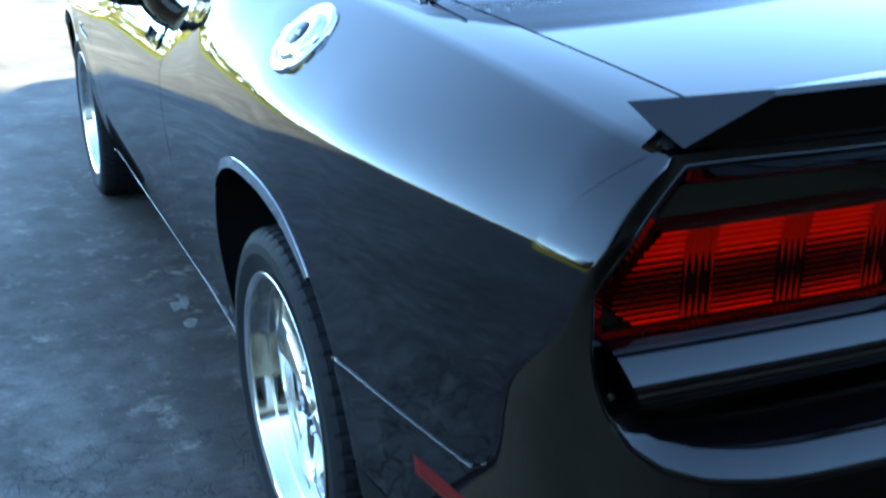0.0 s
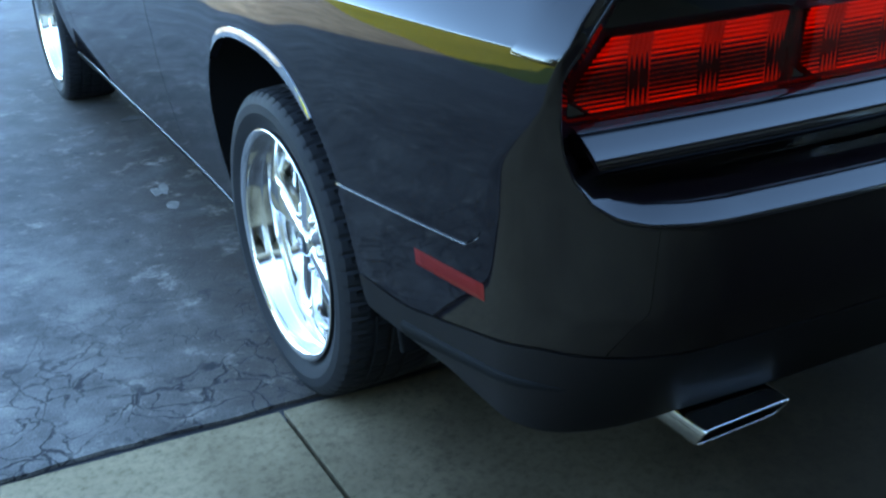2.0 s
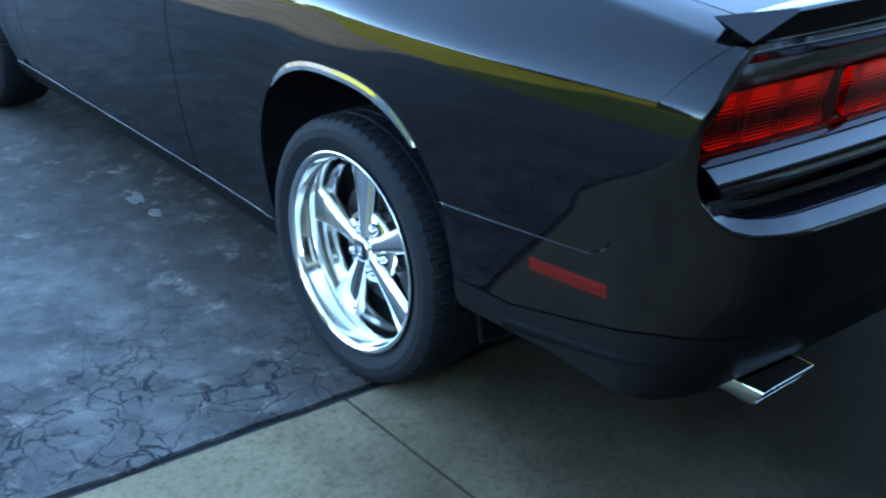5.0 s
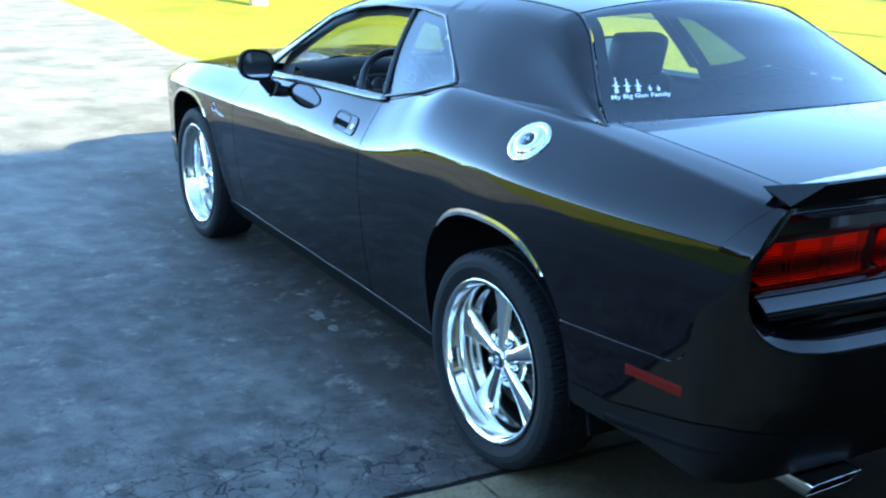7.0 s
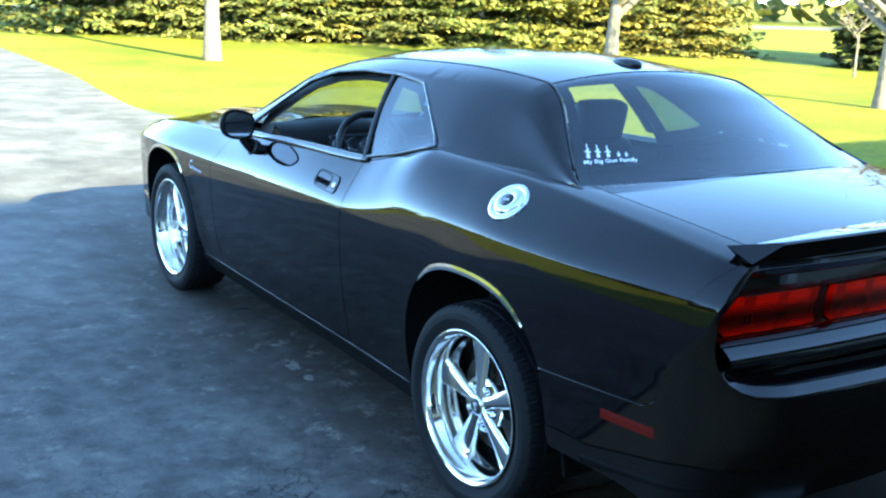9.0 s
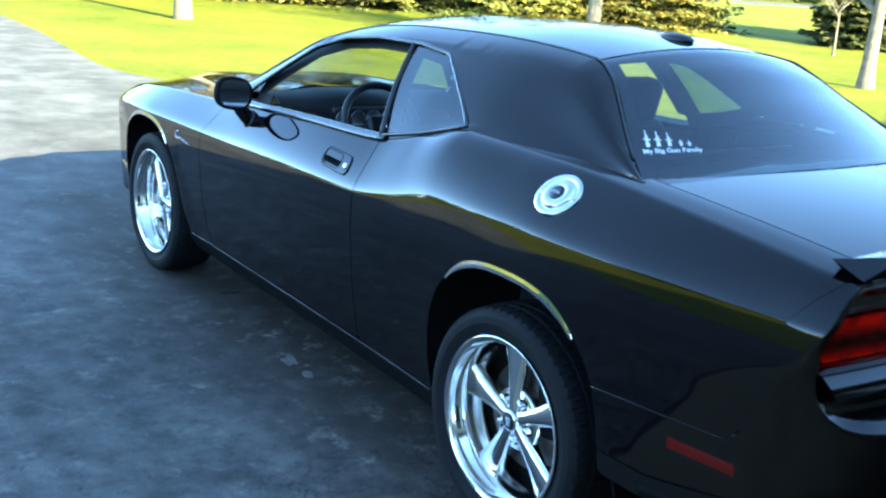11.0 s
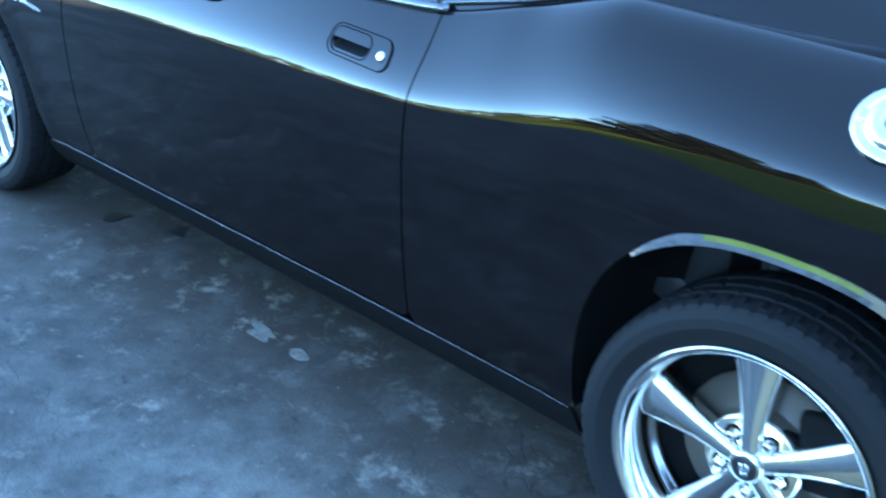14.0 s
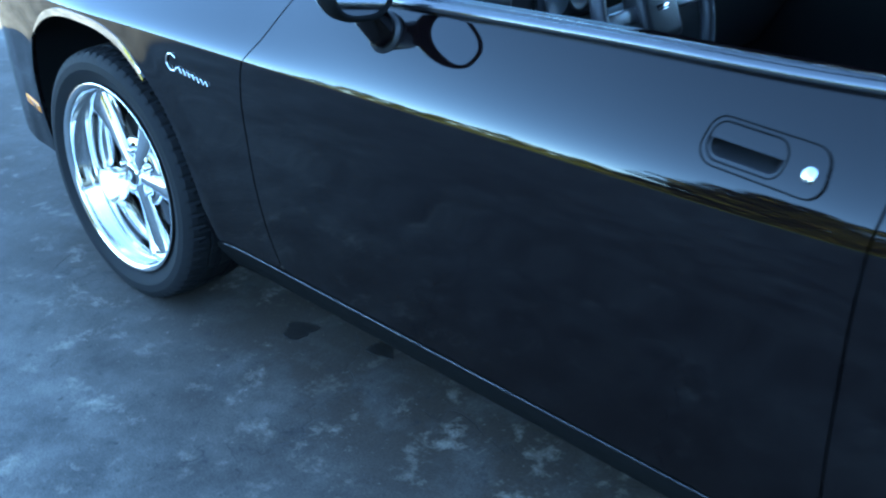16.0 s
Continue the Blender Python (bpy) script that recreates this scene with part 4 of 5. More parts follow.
for a in (0, 180, 255, 285):
    bm = box_bm((.12, .030, .014), (.115, 0, -.008), .006, 2)
    bmesh.ops.rotate(bm, cent=(0, 0, 0), matrix=Matrix.Rotation(radians(a), 3, "Z"), verts=bm.verts)
    bmesh.ops.transform(bm, matrix=sm, verts=bm.verts)
    part("spoke", bm, CAST if a in (0, 180) else TRIM, wheel_st)
bm = box_bm((.04, .012, .004), (0, 0, .019), .002, 1)
bmesh.ops.transform(bm, matrix=sm, verts=bm.verts)
part("badge", bm, CHROME, wheel_st)
part("column", tube([(-.405, 1.60, .97), (-.39, 1.82, .87)], .04, 12), TRIM, wheel_st)
part("stalk", tube([(-.43, 1.66, .96), (-.56, 1.64, .97)], .008, 8), TRIM, wheel_st)


def seat(x, y):
    st = thing("front_seat", "", "")
    st.parent = car
    part("cushion", box_bm((.50, .52, .16), (x, y + .28, .50), .06, 3), LEATHER, st)
    bm = box_bm((.50, .15, .62), (0, 0, .30), .065, 3)
    for v in bm.verts:
        v.co.x *= 1 - .25 * max(0, v.co.z - .38)
        if abs(v.co.x) > .16:
            v.co.y += .05
    bmesh.ops.transform(bm, matrix=pose(x, y + .03, .52, 14), verts=bm.verts)
    part("backrest", bm, LEATHER, st)
    bm = box_bm((.27, .11, .19), (0, 0, .70), .045, 3)
    bmesh.ops.transform(bm, matrix=pose(x, y + .03, .52, 12), verts=bm.verts)
    part("headrest", bm, LEATHER, st)
    for dx in (-.05, .05):
        part("post", tube([(x + dx, y - .10, 1.10), (x + dx, y - .115, 1.18)], .007, 8), CHROME, st)


seat(-.37, .98), seat(.37, .98)
bm = box_bm((1.24, .16, .58), (0, .28, .78), .06, 3)
part("rear_backrest", bm, LEATHER, car)
part("rear_cushion", box_bm((1.24, .5, .16), (0, .52, .52), .06, 3), LEATHER, car)
part("inside_mirror", box_bm((.22, .03, .06), (0, 1.66, 1.315), .012, 2), TRIM, car)
part("console", box_bm((.20, .9, .24), (0, 1.35, .52), .04, 2), TRIM, car)
part("gear_lever", tube([(0, 1.45, .62), (0, 1.42, .76), (0, 1.42, .80)], .012, 8, taper=[1, 1, 2]), CHROME, car)
# headliner hides the sky from inside
rows = [[(x, y, rail_z(y) + .030 * (1 - (x / rail_x(y)) ** 2) - .022) for x in np.linspace(-rail_x(y) + .02, rail_x(y) - .02, 20)] for y in np.linspace(.22, 1.62, 20)]
part("headliner", shell(grid(rows), 0), INTERIOR, car)


# ---------------------------------------------------------------- the place: materials
LAWN = material("lawn", (0.13, 0.19, 0.02), 0.85, spec=0.15)
_p = coords(LAWN)
_c = ramp(LAWN, noisy(LAWN, _p, .35, 5), (.3, (.20, .24, .022)), (.55, (.32, .32, .035)), (.75, (.42, .38, .06)))
_f = ramp(LAWN, noisy(LAWN, _p, 9, 6, .7), (.3, (.55, .55, .5)), (.7, (1.1, 1.1, 1.0)))
wire(LAWN, mixed(LAWN, _c, _f, 1.0, "MULTIPLY"), bsdf(LAWN).inputs["Base Color"])
bump(LAWN, noisy(LAWN, _p, 28, 4, .7), .9, .05)

ASPHALT = material("asphalt", (0.08, 0.08, 0.085), 0.85, spec=0.25)
_p = coords(ASPHALT)
_sep = ASPHALT.node_tree.nodes.new("ShaderNodeSeparateXYZ")
wire(ASPHALT, _p, _sep.inputs[0])
_c = ramp(ASPHALT, noisy(ASPHALT, _p, .8, 5, .6), (.30, (.070, .066, .060)), (.52, (.106, .100, .091)), (.72, (.158, .148, .132)))
_c = mixed(ASPHALT, _c, ramp(ASPHALT, noisy(ASPHALT, _p, 6.5, 6, .7), (.32, (.55, .55, .56)), (.5, (1, 1, 1)), (.68, (1.5, 1.48, 1.44))), 1.0, "MULTIPLY")
# brownish dirt beside and under the car, with the contact shade painted in
_dirt_shade = node(ASPHALT, "ShaderNodeMapRange")
wire(ASPHALT, _sep.outputs["X"], _dirt_shade.inputs["Value"])
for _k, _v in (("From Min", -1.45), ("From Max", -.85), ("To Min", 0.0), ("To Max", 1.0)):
    _dirt_shade.inputs[_k].default_value = _v
_dm = mixed(ASPHALT, _dirt_shade.outputs["Result"], ramp(ASPHALT, noisy(ASPHALT, _p, 4.5, 6, .7), (.28, (.3, .3, .3)), (.52, (.95, .95, .95))), 1.0, "MULTIPLY")
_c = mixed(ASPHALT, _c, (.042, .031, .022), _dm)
# worn, dusty scuffs in loose clusters
_wisp = node(ASPHALT, "ShaderNodeTexNoise", Scale=8.0, Detail=8.0, Roughness=.74, Distortion=.15)
wire(ASPHALT, _p, _wisp.inputs["Vector"])
_cluster = ramp(ASPHALT, noisy(ASPHALT, _p, 2.1, 4, .6), (.36, (.10, .10, .10)), (.56, (1, 1, 1)))
_scuff = mixed(ASPHALT, ramp(ASPHALT, _wisp.outputs["Fac"], (.55, (0, 0, 0)), (.72, (.8, .8, .8))), _cluster, 1.0, "MULTIPLY")
_c = mixed(ASPHALT, _c, (.36, .32, .26), _scuff)
_spk = noisy(ASPHALT, _p, 34, 5, .75)
_c = mixed(ASPHALT, _c, (.31, .28, .23), ramp(ASPHALT, _spk, (.62, (0, 0, 0)), (.72, (.55, .55, .55))))
_c = mixed(ASPHALT, _c, (.022, .022, .024), ramp(ASPHALT, noisy(ASPHALT, _p, 16, 5, .7), (.30, (.75, .75, .75)), (.40, (0, 0, 0))))
_grain = noisy(ASPHALT, _p, 210, 3, .75)
_c = mixed(ASPHALT, _c, ramp(ASPHALT, _grain, (.3, (.5, .5, .5)), (.7, (1.3, 1.3, 1.3))), 1.0, "MULTIPLY")
# farther out from the house, paler: sunlit brightness and low-angle sheen painted in
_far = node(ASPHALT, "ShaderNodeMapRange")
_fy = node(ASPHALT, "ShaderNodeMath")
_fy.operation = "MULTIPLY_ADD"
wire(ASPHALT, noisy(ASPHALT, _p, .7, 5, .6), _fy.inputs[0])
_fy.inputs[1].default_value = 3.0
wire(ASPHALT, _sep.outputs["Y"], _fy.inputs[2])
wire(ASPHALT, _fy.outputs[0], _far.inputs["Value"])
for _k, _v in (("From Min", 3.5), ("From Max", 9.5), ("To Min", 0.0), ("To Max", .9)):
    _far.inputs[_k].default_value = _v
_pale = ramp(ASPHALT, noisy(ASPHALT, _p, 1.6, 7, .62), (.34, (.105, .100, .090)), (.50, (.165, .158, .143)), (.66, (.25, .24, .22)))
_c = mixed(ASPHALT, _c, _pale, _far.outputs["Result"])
# alligator cracking along the apron's edge
_warp = node(ASPHALT, "ShaderNodeTexNoise", Scale=5.0, Detail=6.0)
wire(ASPHALT, _p, _warp.inputs["Vector"])
_add = ASPHALT.node_tree.nodes.new("ShaderNodeVectorMath")
_add.operation = "MULTIPLY_ADD"
wire(ASPHALT, _warp.outputs["Color"], _add.inputs[0])
_add.inputs[1].default_value = (.34, .34, 0)
wire(ASPHALT, _p, _add.inputs[2])
_vor = node(ASPHALT, "ShaderNodeTexVoronoi", Scale=12.0)
_vor.feature = "DISTANCE_TO_EDGE"
wire(ASPHALT, _add.outputs[0], _vor.inputs["Vector"])
_near = node(ASPHALT, "ShaderNodeMapRange")
wire(ASPHALT, _sep.outputs["Y"], _near.inputs["Value"])
for _k, _v in (("From Min", .25), ("From Max", .85), ("To Min", 1.0), ("To Max", 0.0)):
    _near.inputs[_k].default_value = _v
_mask = mixed(ASPHALT, _near.outputs["Result"], ramp(ASPHALT, noisy(ASPHALT, _p, 2.4, 4), (.40, (0, 0, 0)), (.52, (1, 1, 1))), 1.0, "MULTIPLY")
_line = ramp(ASPHALT, _vor.outputs["Distance"], (.0, (1, 1, 1)), (.018, (.85, .85, .85)), (.04, (0, 0, 0)))
_crack = mixed(ASPHALT, _mask, _line, 1.0, "MULTIPLY")
# a few long, fine cracks elsewhere
_vor2 = node(ASPHALT, "ShaderNodeTexVoronoi", Scale=1.1)
_vor2.feature = "DISTANCE_TO_EDGE"
wire(ASPHALT, _add.outputs[0], _vor2.inputs["Vector"])
_crack = mixed(ASPHALT, _crack, ramp(ASPHALT, _vor2.outputs["Distance"], (.0, (.35, .35, .35)), (.004, (0, 0, 0))), 1.0, "LIGHTEN")
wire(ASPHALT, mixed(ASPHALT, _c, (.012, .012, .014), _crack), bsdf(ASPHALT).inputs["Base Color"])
_n = bump(ASPHALT, _grain, .22, .003)
_inv = ramp(ASPHALT, _crack, (0, (1, 1, 1)), (1, (0, 0, 0)))
bump(ASPHALT, _inv, .6, .006, _n)

CONCRETE = material("concrete", (0.33, 0.31, 0.27), 0.92, spec=0.06)
_p = coords(CONCRETE)
_c = ramp(CONCRETE, noisy(CONCRETE, _p, 1.3, 6, .65), (.3, (.20, .155, .092)), (.6, (.30, .235, .142)), (.8, (.39, .31, .19)))
_g = noisy(CONCRETE, _p, 55, 5, .75)
_c = mixed(CONCRETE, _c, ramp(CONCRETE, _g, (.28, (.55, .55, .55)), (.5, (1, 1, 1)), (.75, (1.2, 1.2, 1.2))), 1.0, "MULTIPLY")
_c = mixed(CONCRETE, _c, (.12, .115, .105), ramp(CONCRETE, noisy(CONCRETE, _p, 3.1, 7, .7), (.60, (0, 0, 0)), (.78, (.55, .55, .55))))
# brown stain where the car is kept, with the car's shade painted in
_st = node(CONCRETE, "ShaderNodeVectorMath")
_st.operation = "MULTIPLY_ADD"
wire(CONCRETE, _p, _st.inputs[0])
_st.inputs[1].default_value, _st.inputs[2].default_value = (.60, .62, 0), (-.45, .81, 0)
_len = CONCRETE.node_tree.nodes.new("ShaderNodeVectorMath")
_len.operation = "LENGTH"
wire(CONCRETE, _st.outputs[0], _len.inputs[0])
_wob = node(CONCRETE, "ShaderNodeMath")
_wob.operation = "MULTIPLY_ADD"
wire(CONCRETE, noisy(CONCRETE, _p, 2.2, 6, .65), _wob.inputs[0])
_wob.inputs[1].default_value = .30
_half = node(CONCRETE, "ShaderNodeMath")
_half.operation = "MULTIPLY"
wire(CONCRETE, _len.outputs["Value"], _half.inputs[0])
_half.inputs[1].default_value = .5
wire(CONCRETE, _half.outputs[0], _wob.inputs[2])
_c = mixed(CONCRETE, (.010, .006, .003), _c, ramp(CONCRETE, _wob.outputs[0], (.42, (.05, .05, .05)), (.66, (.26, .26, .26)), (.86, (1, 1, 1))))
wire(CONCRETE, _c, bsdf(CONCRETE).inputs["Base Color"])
bump(CONCRETE, _g, .35, .004)

TAR = material("joint_tar", (0.010, 0.010, 0.011), 0.6)
OIL = material("oil_stain", (0.02, 0.018, 0.016), 0.6)
_q = coords(OIL)
wire(OIL, ramp(OIL, noisy(OIL, _q, 50, 4, .7), (.4, (.003, .0025, .0025)), (.65, (.010, .008, .007))), bsdf(OIL).inputs["Base Color"])
SCUFF = material("pale_patch", (0.12, 0.118, 0.115), 0.9)
_q = coords(SCUFF)
wire(SCUFF, ramp(SCUFF, noisy(SCUFF, _q, 40, 5, .75), (.32, (.075, .068, .058)), (.62, (.19, .17, .142))), bsdf(SCUFF).inputs["Base Color"])
SIDING = material("pale_siding", (0.40, 0.36, 0.29), 0.6)
EAVES = material("brown_eaves_paint", (0.07, 0.058, 0.048), 0.5)
DOORPAINT = material("garage_door_paint", (0.66, 0.62, 0.53), 0.5)
FRAME = material("white_frame", (0.8, 0.8, 0.78), 0.4)
INNER = material("dark_garage_lining", (0.16, 0.155, 0.145), 0.8)
SHINGLE = material("roof_shingle", (0.07, 0.06, 0.055), 0.9)
wire(SHINGLE, ramp(SHINGLE, noisy(SHINGLE, coords(SHINGLE), 9, 5), (.3, (.04, .036, .033)), (.7, (.11, .095, .085))), bsdf(SHINGLE).inputs["Base Color"])
BARK = material("bark", (0.34, 0.29, 0.21), 0.9)
_p = coords(BARK)
wire(BARK, ramp(BARK, noisy(BARK, _p, 7, 6, .7), (.3, (.12, .095, .07)), (.7, (.29, .245, .185))), bsdf(BARK).inputs["Base Color"])
bump(BARK, noisy(BARK, _p, 22, 5, .7), .6, .02)


def foliage(name, a, b, c):
    m = material(name, a, 0.75, spec=0.2)
    info = m.node_tree.nodes.new("ShaderNodeNewGeometry")
    own = m.node_tree.nodes.new("ShaderNodeObjectInfo")
    spray = ramp(m, info.outputs["Random Per Island"], (.0, a), (.55, b), (1.0, c))
    tree = ramp(m, own.outputs["Random"], (.0, (.72, .85, .75)), (.4, (1, 1, 1)), (.75, (1.12, 1.08, .85)), (1.0, (1.2, 1.0, .8)))
    patchy = ramp(m, noisy(m, coords(m), 1.3, 4, .6), (.36, (.42, .46, .44)), (.50, (.9, .9, .85)), (.64, (1.28, 1.16, 1.0)))
    wire(m, mixed(m, mixed(m, spray, tree, 1.0, "MULTIPLY"), patchy, 1.0, "MULTIPLY"), bsdf(m).inputs["Base Color"])
    return m


NEEDLE = foliage("spruce_needles", (.09, .115, .035), (.21, .215, .06), (.36, .33, .12))
LEAF = foliage("far_leaves", (.07, .095, .03), (.13, .14, .045), (.21, .18, .07))

# ---------------------------------------------------------------- ground, driveway, apron
rows = [[(x, y, -.03) for x in (-900, -60, -20, 0, 20, 60, 900)] for y in (-900, -60, -20, 0, 20, 60, 900)]
tagged(part("ground", shell(grid([r[::-1] for r in rows][::-1]), 0), LAWN, None), "sunlit yellow-green spring lawn", "lawn", kind="structure")


def slab(name, outline, z, thick, mat, parent=None, label=""):
    bm = bmesh.new()
    f = bm.faces.new([bm.verts.new((x, y, z)) for x, y in outline])
    r = bmesh.ops.extrude_face_region(bm, geom=[f])
    bmesh.ops.translate(bm, vec=(0, 0, -thick), verts=[g for g in r["geom"] if isinstance(g, bmesh.types.BMVert)])
    bmesh.ops.recalc_face_normals(bm, faces=bm.faces)
    return part(name, bm, mat, parent, label, smooth=False)


def edge_y(x):
    """The line between asphalt and concrete."""
    return -.183 - .077 * x


_r = random.Random(11)
wob = lambda x, a: a * (noise.noise((x * 6.0, a * 99, 3)) + .6 * noise.noise((x * 19.0, 5, a * 99)))
right = curve([(-2, 6.0), (4, 6.0), (6.5, 4.6), (8.5, 3.2), (9.6, 2.1), (10.4, 1.62), (11.2, 1.48), (13, 1.6), (16, 1.85), (22, 1.95), (30, 1.2), (60, -4)])
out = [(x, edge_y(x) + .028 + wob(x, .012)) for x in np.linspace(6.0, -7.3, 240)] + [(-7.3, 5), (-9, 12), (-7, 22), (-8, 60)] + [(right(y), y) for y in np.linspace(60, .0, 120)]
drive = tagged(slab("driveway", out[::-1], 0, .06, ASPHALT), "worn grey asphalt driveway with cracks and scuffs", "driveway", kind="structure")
slab("joint_filler", [(-9, edge_y(-9) + .08), (-9, edge_y(-9) - .03), (6, edge_y(6) - .03), (6, edge_y(6) + .08)], -.010, .02, TAR, drive)


def blot(name, x, y, rx, ry, mat, seed, rough=.25, n=28):
    rnd = random.Random(seed)
    ph = [rnd.uniform(0, 6.28) for _ in range(5)]
    pts = []
    for i in range(n):
        a = 2 * math.pi * i / n
        k = 1 + rough * sum(math.sin((j + 2) * a + ph[j]) / (j + 1.5) for j in range(5))
        pts.append((x + rx * k * math.cos(a), y + ry * k * math.sin(a)))
    slab(name, pts, .002, .006, mat, drive)


blot("pale_patch", -.864, 1.484, .028, .056, SCUFF, 1, .45)
blot("pale_patch", -.866, 1.318, .023, .036, SCUFF, 2, .15)
blot("oil_spot", -.732, 2.43, .036, .05, OIL, 3, .4)
blot("oil_spot", -.645, 2.19, .024, .05, OIL, 4, .4)

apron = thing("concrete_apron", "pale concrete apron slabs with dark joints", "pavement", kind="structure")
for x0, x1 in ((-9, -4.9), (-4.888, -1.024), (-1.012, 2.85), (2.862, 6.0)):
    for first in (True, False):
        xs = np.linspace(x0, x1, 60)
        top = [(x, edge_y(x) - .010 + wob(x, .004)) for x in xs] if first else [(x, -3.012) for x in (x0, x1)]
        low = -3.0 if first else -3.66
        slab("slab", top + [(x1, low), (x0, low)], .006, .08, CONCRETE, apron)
slab("joint_filler", [(-9, -.2), (-9, -3.6), (6, -3.6), (6, -.7)], -.012, .02, TAR, apron)

# ---------------------------------------------------------------- the house behind
house = thing("house", "pale sided house with an unseen open garage added for dark reflections", "house")
WALL_Y = -3.62
for z in np.arange(0, 2.75, .115):
    for x0, x1 in ((-13, -3.4), (2.2, 13)):
        bm = bmesh.new()
        vs = [bm.verts.new(p) for p in ((x0, WALL_Y + .012, z), (x1, WALL_Y + .012, z), (x1, WALL_Y, z + .115), (x0, WALL_Y, z + .115), (x0, WALL_Y - .02, z), (x1, WALL_Y - .02, z))]
        bm.faces.new((vs[1], vs[0], vs[3], vs[2]))
        bm.faces.new((vs[0], vs[1], vs[5], vs[4]))
        part("siding_board", bm, SIDING, house, smooth=False)
# unseen open garage, added so the car's tail mirrors something dark
part("lintel", box_bm((5.6, .12, .55), (-.6, WALL_Y - .05, 2.475)), SIDING, house, smooth=False)
part("garage_floor", box_bm((5.4, 6.4, .05), (-.6, WALL_Y - 3.25, -.01)), CONCRETE, house, smooth=False)
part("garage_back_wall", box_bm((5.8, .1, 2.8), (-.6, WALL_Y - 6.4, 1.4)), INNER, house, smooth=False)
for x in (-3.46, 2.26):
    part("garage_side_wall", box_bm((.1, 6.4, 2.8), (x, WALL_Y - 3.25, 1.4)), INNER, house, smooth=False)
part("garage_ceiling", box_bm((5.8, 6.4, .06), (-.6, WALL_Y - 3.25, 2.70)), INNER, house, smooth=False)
for i in range(4):
    part("raised_door_panel", box_bm((5.3, .53, .05), (-.6, WALL_Y - .45 - i * .535, 2.32)), DOORPAINT, house, smooth=False)
for x in (-3.35, 2.15):
    part("door_jamb", box_bm((.12, .10, 2.25), (x, WALL_Y - .03, 1.125)), FRAME, house, smooth=False)
bm = bmesh.new()
for x0, x1, rz in ((-13.4, 1.25, 5.49), (1.25, 13.4, 5.58)):
    vs = [bm.verts.new(p) for p in ((x0, -3.05, 2.72), (x1, -3.05, 2.72), (x1, -7.6, rz), (x0, -7.6, rz), (x0, -12.2, 2.72), (x1, -12.2, 2.72))]
    bm.faces.new((vs[0], vs[1], vs[2], vs[3]))
    bm.faces.new((vs[3], vs[2], vs[5], vs[4]))
    bm.faces.new((vs[0], vs[3], vs[4]))
    bm.faces.new((vs[1], vs[5], vs[2]))
part("roof", bm, SHINGLE, house, smooth=False)
part("soffit", box_bm((26.6, .62, .03), (0, -3.35, 2.70)), EAVES, house, smooth=False)
part("fascia", box_bm((26.7, .03, .18), (0, -3.045, 2.70)), EAVES, house, smooth=False)
part("gutter", tube([(-13.3, -3.00, 2.76), (13.3, -3.00, 2.76)], .06, 10), EAVES, house)


# ---------------------------------------------------------------- trees
def spruce_mesh(seed, height, spread, mat=NEEDLE, fat=1.0):
    """Separate tiers of drooping boughs, each set with flat sprays of needles, with gaps between the tiers."""
    rnd = random.Random(seed)
    verts, faces = [], []
    levels = 16
    for lv in range(levels):
        t = (lv + rnd.uniform(.3, .7)) / levels
        reach = spread * (1 - t) ** .7 * rnd.uniform(.82, 1.12) + .15
        turn = rnd.uniform(0, 6.28)
        count = max(6, int(17 * (1 - .7 * t)))
        for b in range(count):
            a = turn + 2 * math.pi * b / count + rnd.gauss(0, .15)
            rr = reach * rnd.uniform(.72, 1.12)
            ox, oy = math.cos(a), math.sin(a)
            z0 = height * (.035 + .95 * t) + rnd.gauss(0, .05)
            fall = rnd.uniform(.20, .42)
            steps = max(3, int(rr / .13))
            for s in range(steps):
                f = (s + rnd.random()) / steps
                if f < .2 and rnd.random() < .4:
                    continue
                r = rr * f
                z = z0 - fall * r + .20 * r * f + rnd.gauss(0, .02)
                wide_at = .05 + .15 * rr * (1 - f)
                for k in range(6):
                    off = rnd.gauss(0, 1) * wide_at
                    da = a + math.copysign(.5 + .4 * rnd.random(), off) + rnd.gauss(0, .25)
                    d = Vector((math.cos(da), math.sin(da), rnd.gauss(-.28, .22))).normalized()
                    side = d.cross(Vector((rnd.gauss(0, .35), rnd.gauss(0, .35), 1))).normalized()
                    l, w = rnd.uniform(.10, .26) * fat, rnd.uniform(.020, .048) * fat * fat
                    p = Vector((ox * r - oy * off, oy * r + ox * off, max(z - abs(off) * .18, .04)))
                    i = len(verts)
                    verts += [p - side * w * .5, p + d * l * .55 - side * w, p + d * l, p + d * l * .55 + side * w]
                    faces.append((i, i + 1, i + 2, i + 3))
    me = bpy.data.meshes.new("crown")
    me.from_pydata([tuple(v) for v in verts], [], faces)
    me.materials.append(mat)
    return me


SPRUCES = [spruce_mesh(k, 6.5 + .8 * k, 2.1 + .15 * k, NEEDLE, 1.3) for k in range(3)] + [spruce_mesh(7, 7.0, 3.2, LEAF, 2.4)]
TRUNK = tube([(0, 0, 0), (0, 0, 3), (0, 0, 6)], .14, 8, taper=[1, .7, .2])
trunk_ob = part("trunk", TRUNK, BARK, None)
trunk_me = trunk_ob.data
bpy.data.objects.remove(trunk_ob)


def spruce(x, y, k, scale, group="spruces behind the lawn", label="dense yellow-green spruce in a hedge row"):
    t = thing("spruce_tree", label, "tree", group, at=(x, y, -.03))
    t.scale = (scale, scale, scale * _r.uniform(.9, 1.15))
    t.rotation_euler = (0, 0, _r.uniform(0, 6.28))
    new("crown", SPRUCES[k]).parent = t
    new("trunk", trunk_me).parent = t


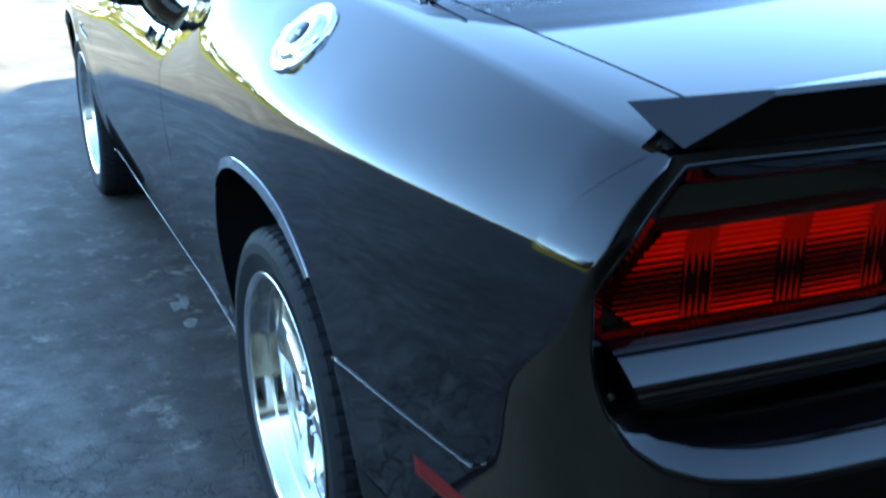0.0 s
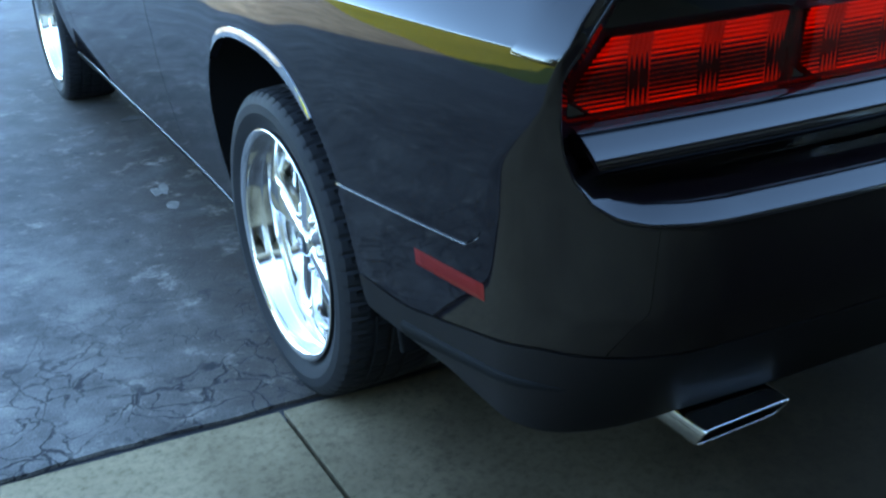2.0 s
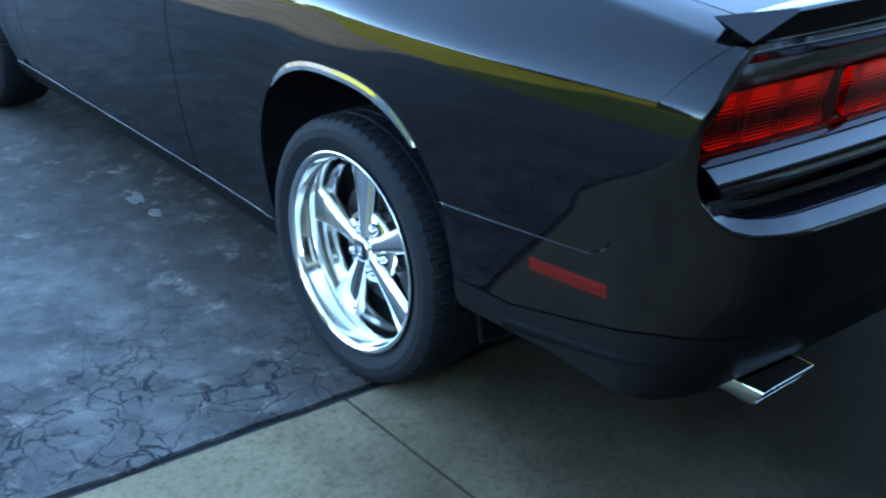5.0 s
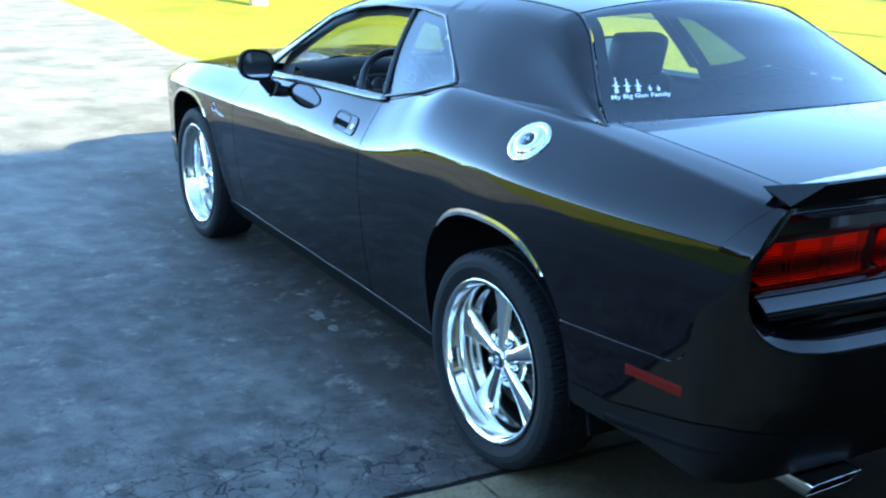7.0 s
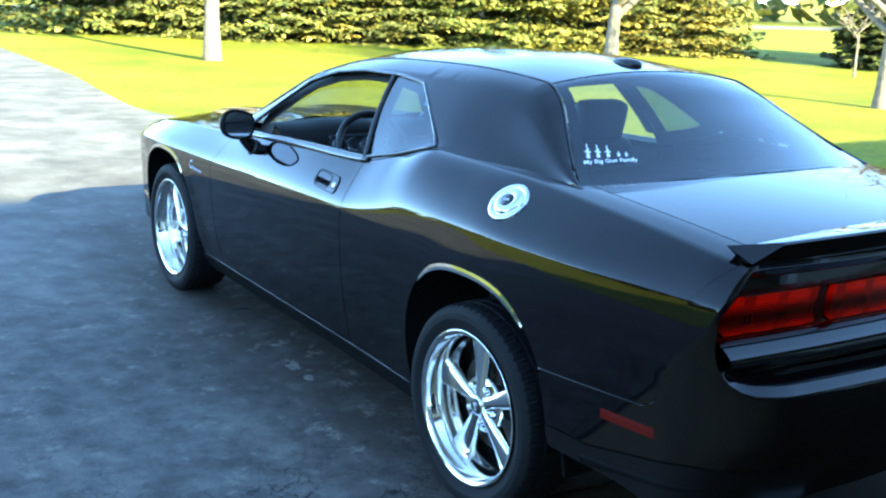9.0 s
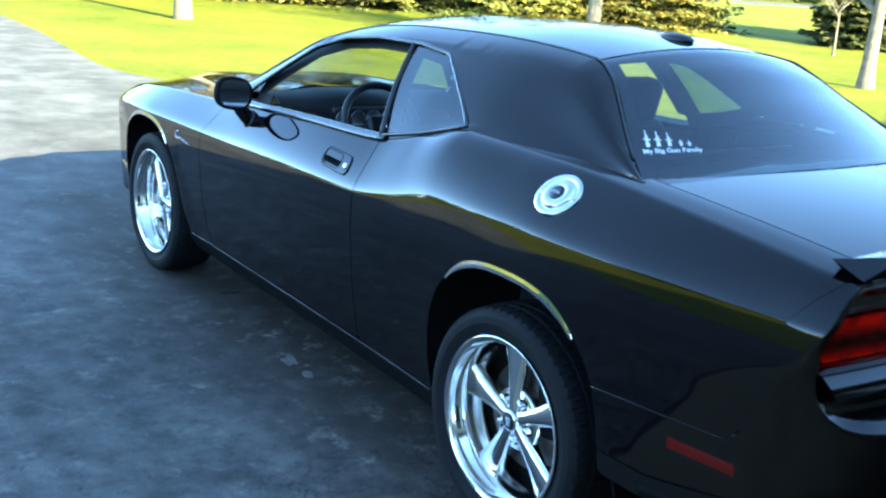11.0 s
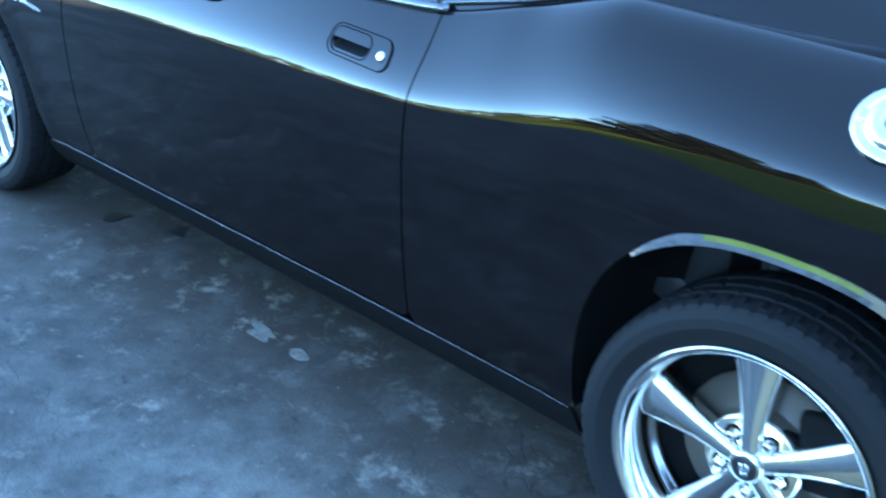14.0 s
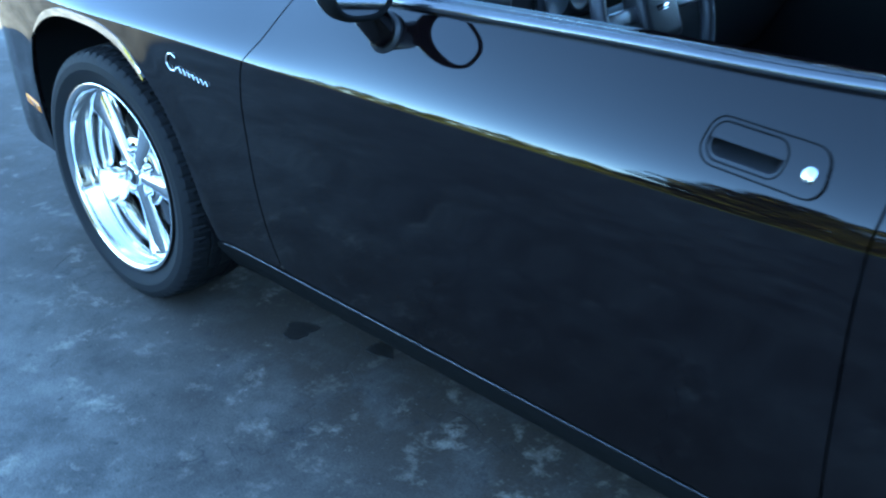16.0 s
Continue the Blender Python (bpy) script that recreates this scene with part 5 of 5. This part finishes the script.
for i in range(17):
    f = i / 16
    spruce(5.2 + 18.6 * f + _r.uniform(-.3, .3), 29.6 - 8.0 * f + _r.uniform(-.5, .5), i % 3, _r.uniform(.8, 1.05))
for i in range(12):
    f = i / 11
    spruce(6.5 + 20 * f, 33.5 - 8.5 * f + _r.uniform(-.5, .5), (i + 1) % 3, _r.uniform(.95, 1.2))
# the darker leaf colour carries the shade these corner spruces stand in
for i in range(5):
    spruce(29.5 + 2.0 * i, 16.5 - 2.4 * i + _r.uniform(-.5, .5), 3, _r.uniform(.70, .85), "spruces at the lawn's corner", "dark spruce with shade in its leaf colour")
for x, y, sc in ((25.6, 16.4, .46), (27.2, 15.6, .52), (28.6, 14.2, .50)):
    spruce(x, y, 3, sc, "spruces at the lawn's corner", "dark spruce with shade in its leaf colour")
for i in range(16):
    spruce(-48 + _r.uniform(-3, 3), -22 + 4.8 * i, i % 3, _r.uniform(.25, .45), "spruces across the drive", "spruce in a row across the lawn")


def bare_tree(x, y, seed, height=8.0, girth=.16, deep=4, stem=3.0, name="bare_tree", label="leafless tree with a pale trunk on the lawn"):
    t = thing(name, label, "tree", at=(x, y, -.03))
    rnd = random.Random(seed)
    trunk, twigs = bmesh.new(), bmesh.new()

    def limb(p, d, l, r, depth):
        pts = [p]
        for i in range(4):
            d = (d + Vector((rnd.gauss(0, .10), rnd.gauss(0, .10), rnd.gauss(.03, .06))) * (.3 if depth == 0 else 1)).normalized()
            pts.append(pts[-1] + d * l / 4)
        tube(pts, r, (14, 8, 6, 4, 3)[depth], trunk if depth == 0 else twigs, taper=[1.25 if depth == 0 else 1, .94, .86, .76, .6], cap=False)
        if depth >= deep:
            return
        for k in range((6, 5, 5, 4)[depth]):
            at = pts[4 if depth == 0 else rnd.randint(1, 4)]
            if depth == 0 and k > 3:
                at = pts[3].lerp(pts[4], .3)
            a = rnd.uniform(0, 6.28)
            side = Vector((math.cos(a), math.sin(a), 0))
            nd = (d * .5 + side * rnd.uniform(.6, 1.0) + Vector((0, 0, .2))).normalized()
            limb(at, nd, (height * .36 if depth == 0 else l) * rnd.uniform(.55, .85), r * rnd.uniform(.40, .55), depth + 1)

    limb(Vector((0, 0, 0)), Vector((0, 0, 1)), stem, girth, 0)
    part("trunk", trunk, BARK, t)
    part("branch_work", twigs, BARK, t)


bare_tree(5.68, 19.06, 3, 9.5, .17, 4, 3.4)
bare_tree(12.6, 14.0, 4, 9, .17, 4, 1.6)
bare_tree(14.5, 8.75, 7, 9.0, .14, 4, 1.6)
bare_tree(21.4, 14.2, 9, 3.2, .035, 2, 1.15, "sapling", "thin bare sapling on the lawn")
for x, y, k, sc in ((-20.8, 9.6, 3, 1.1), (-21.8, 7.0, 3, .8)):
    spruce(x, y, k, sc, "spruces across the drive", "spruce in a clump across the lawn")

# ---------------------------------------------------------------- far road and woods
road = [(x, 43 + .05 * x) for x in (-120, 140)] + [(x, 49 + .05 * x) for x in (140, -120)]
tagged(slab("road", road, -.012, .02, ASPHALT), "pale asphalt road beyond the lawn", "road", kind="structure")
verts, faces = [], []
for i in range(9000):
    a = _r.uniform(0, 2 * math.pi)
    if -1.9 < a - 3 * math.pi / 2 < 1.0 and _r.random() < .5:
        continue
    R = _r.uniform(85, 110)
    h = 5 + 3.5 * noise.noise((math.cos(a) * 4, math.sin(a) * 4, 2)) + 2 * noise.noise((math.cos(a) * 17, math.sin(a) * 17, 5))
    p = Vector((R * math.cos(a), R * math.sin(a), _r.uniform(0, 1) * h))
    u = Vector((_r.gauss(0, 1), _r.gauss(0, 1), _r.gauss(0, .6))).normalized()
    v = u.cross(Vector((_r.gauss(0, 1), _r.gauss(0, 1), _r.gauss(0, 1)))).normalized()
    k = _r.uniform(.6, 1.6)
    i0 = len(verts)
    verts += [p - u * k, p + v * k * .6, p + u * k, p - v * k * .6]
    faces.append((i0, i0 + 1, i0 + 2, i0 + 3))
me = bpy.data.meshes.new("far_woods")
me.from_pydata([tuple(v) for v in verts], [], faces)
me.materials.append(LEAF)
tagged(new("far_woods", me), "distant woods with budding brown-green leaves", "woods", kind="stuff")
